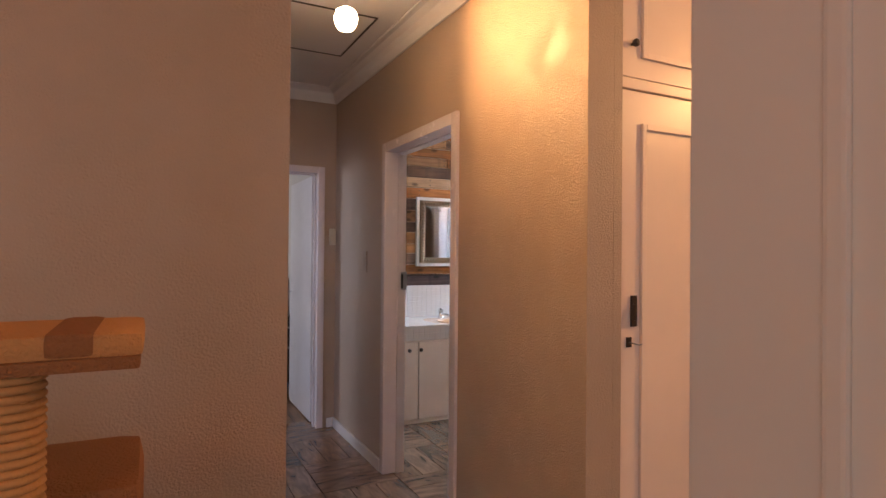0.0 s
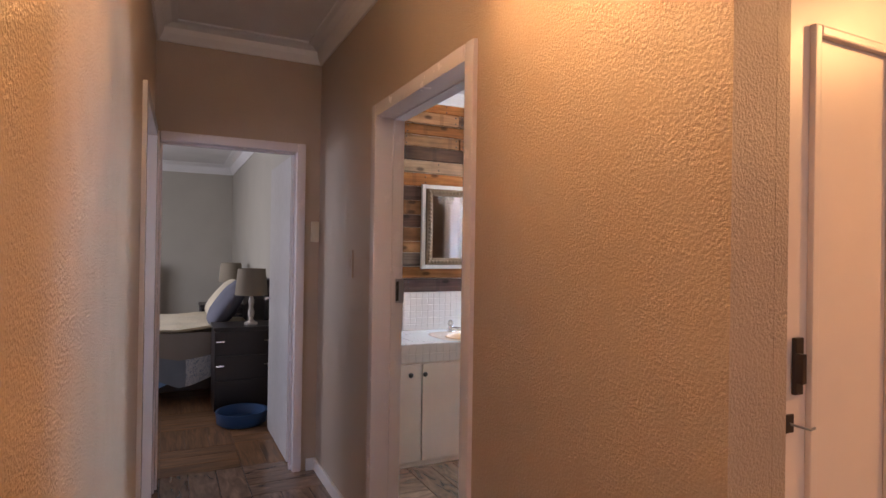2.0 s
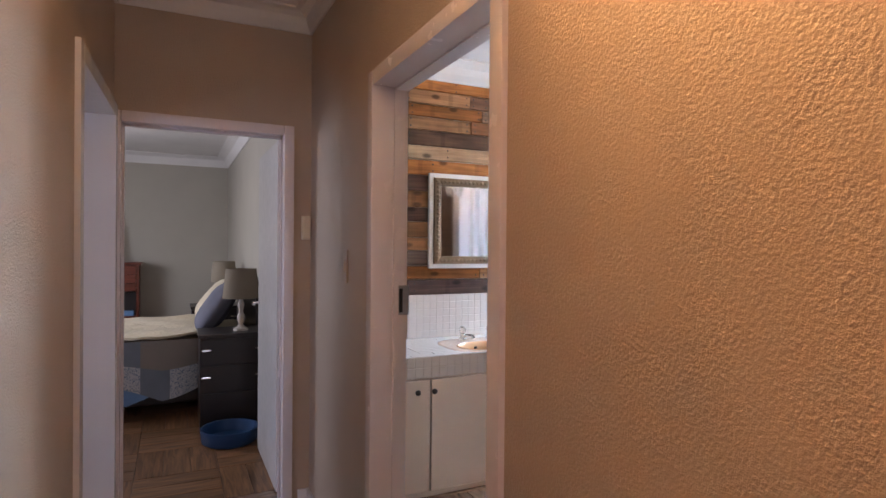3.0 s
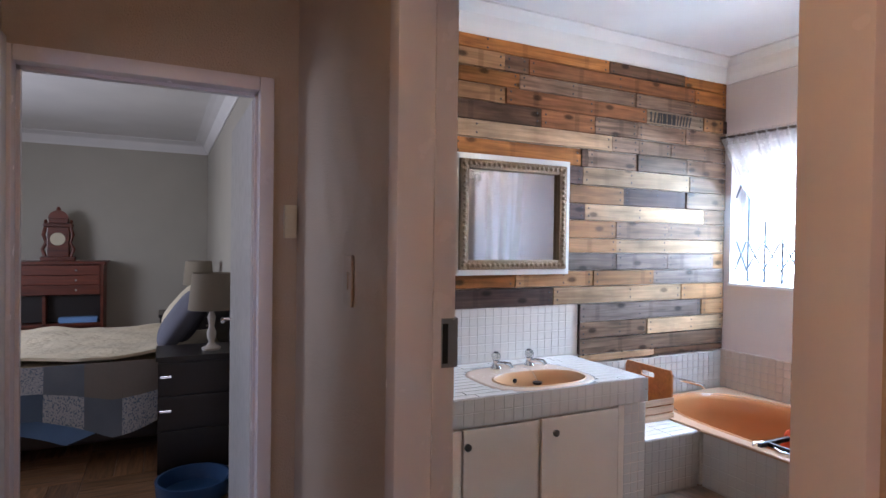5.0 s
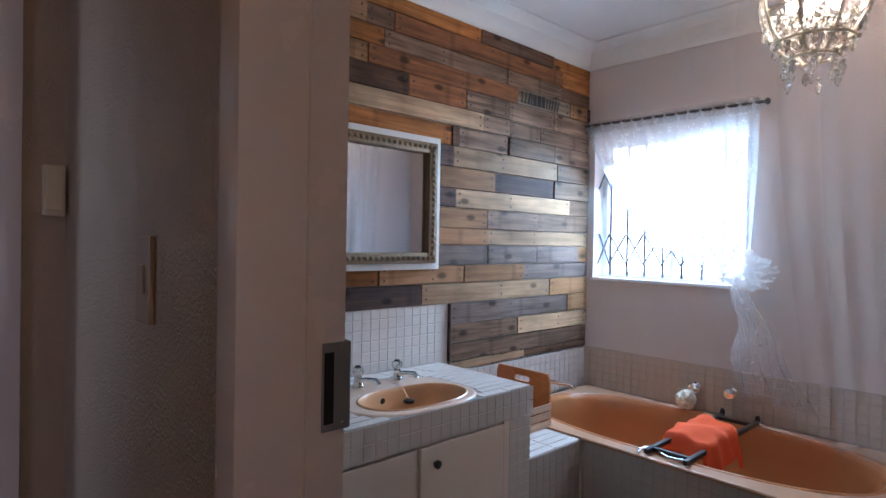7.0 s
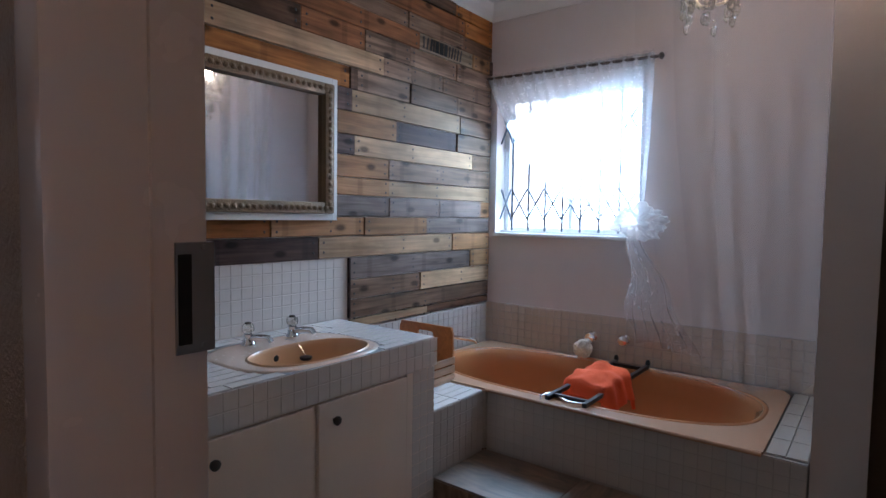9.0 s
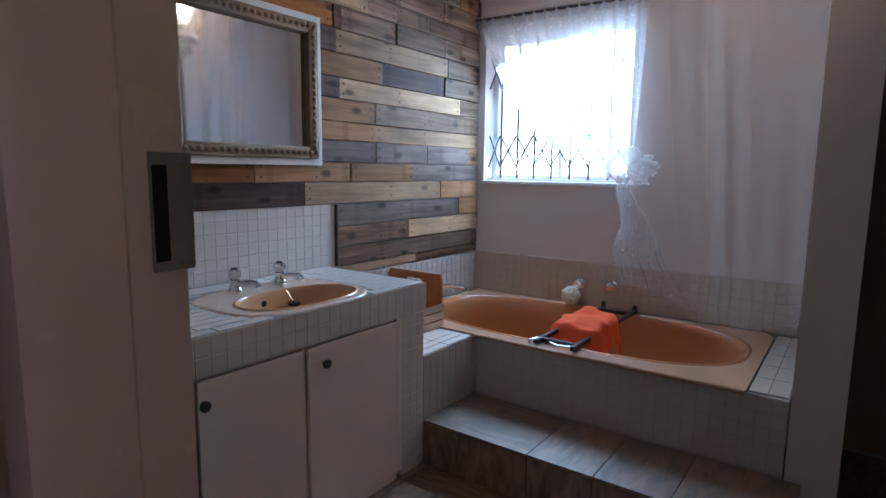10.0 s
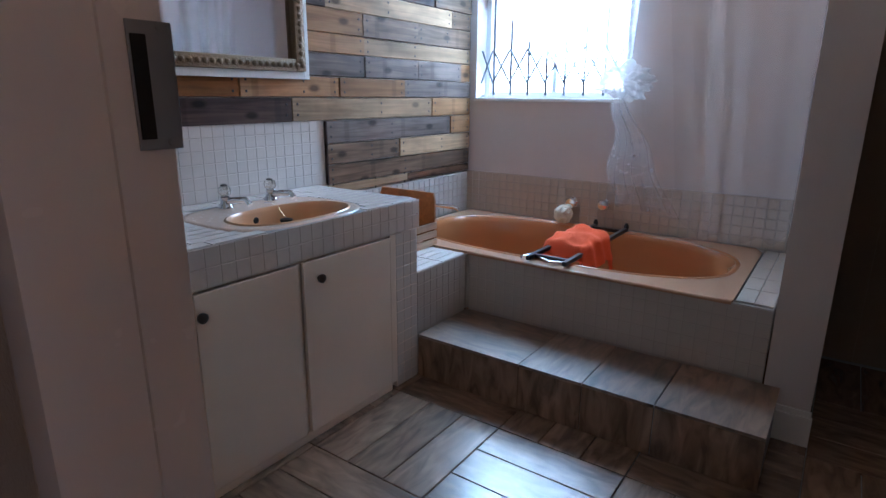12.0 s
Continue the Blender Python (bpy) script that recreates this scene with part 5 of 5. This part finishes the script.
mosaic(van, "tile", TILE, (4.738, 5.1925, 0.0), (1, 0, 0), (0, 0, 1), 3, 14, (0.0465, 0.0483), (0, -1, 0), gap=0.0024, t=0.0012)
mosaic(van, "tile", TILE, (4.8765, 5.196, 0.47), (0, 1, 0), (0, 0, 1), 12, 6, (TP, 0.055), (1, 0, 0), gap=0.0024, t=0.0012)
splash = tagged(new("basin_backsplash"), "white mosaic tiles behind the basin", "wall tiles", "", "structure")
part("grout", box(3.95, 5.787, 0.797, 4.936, 5.7935, 1.14), LGROUT, splash)
mosaic(splash, "tile", TILE, (3.96, 5.7868, 0.80), (1, 0, 0), (0, 0, 1), 19, 6, (TP, TP), (0, -1, 0), gap=0.0024, t=0.0012)
btiles = tagged(new("bath_wall_tiles"), "beige mosaic tiles round the bath below the window", "wall tiles", "", "structure")
part("grout", boxes((6.181, 3.89, 0.478, 6.1895, 5.79, 0.742), (4.95, 5.782, 0.478, 6.18, 5.7935, 0.735)), SURG, btiles)
mosaic(btiles, "tile", TILEB, (6.1808, 3.893, 0.49), (0, 1, 0), (0, 0, 1), 38, 5, (0.0499, 0.0499), (-1, 0, 0))
# The dim end wall reuses the shade-darkened surround tile.
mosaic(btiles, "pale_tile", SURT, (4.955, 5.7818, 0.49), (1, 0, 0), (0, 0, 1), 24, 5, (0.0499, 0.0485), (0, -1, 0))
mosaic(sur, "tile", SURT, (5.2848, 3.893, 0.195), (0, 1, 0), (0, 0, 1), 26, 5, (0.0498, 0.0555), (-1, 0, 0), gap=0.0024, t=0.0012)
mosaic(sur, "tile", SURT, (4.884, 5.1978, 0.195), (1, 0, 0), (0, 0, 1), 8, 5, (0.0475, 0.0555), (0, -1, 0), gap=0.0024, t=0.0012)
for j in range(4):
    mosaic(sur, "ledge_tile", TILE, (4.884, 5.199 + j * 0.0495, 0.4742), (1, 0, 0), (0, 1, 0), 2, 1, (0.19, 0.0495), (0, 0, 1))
part("corner_grout", box(5.262, 5.186, 0.197, 5.290, 5.203, 0.473), SURG, sur)
for i in range(2):
    mosaic(sur, "foot_tile", TILEB, (5.30, 3.893 + i * 0.065, 0.478), (1, 0, 0), (0, 1, 0), 5, 1, (0.176, 0.065), (0, 0, 1), gap=0.0025)
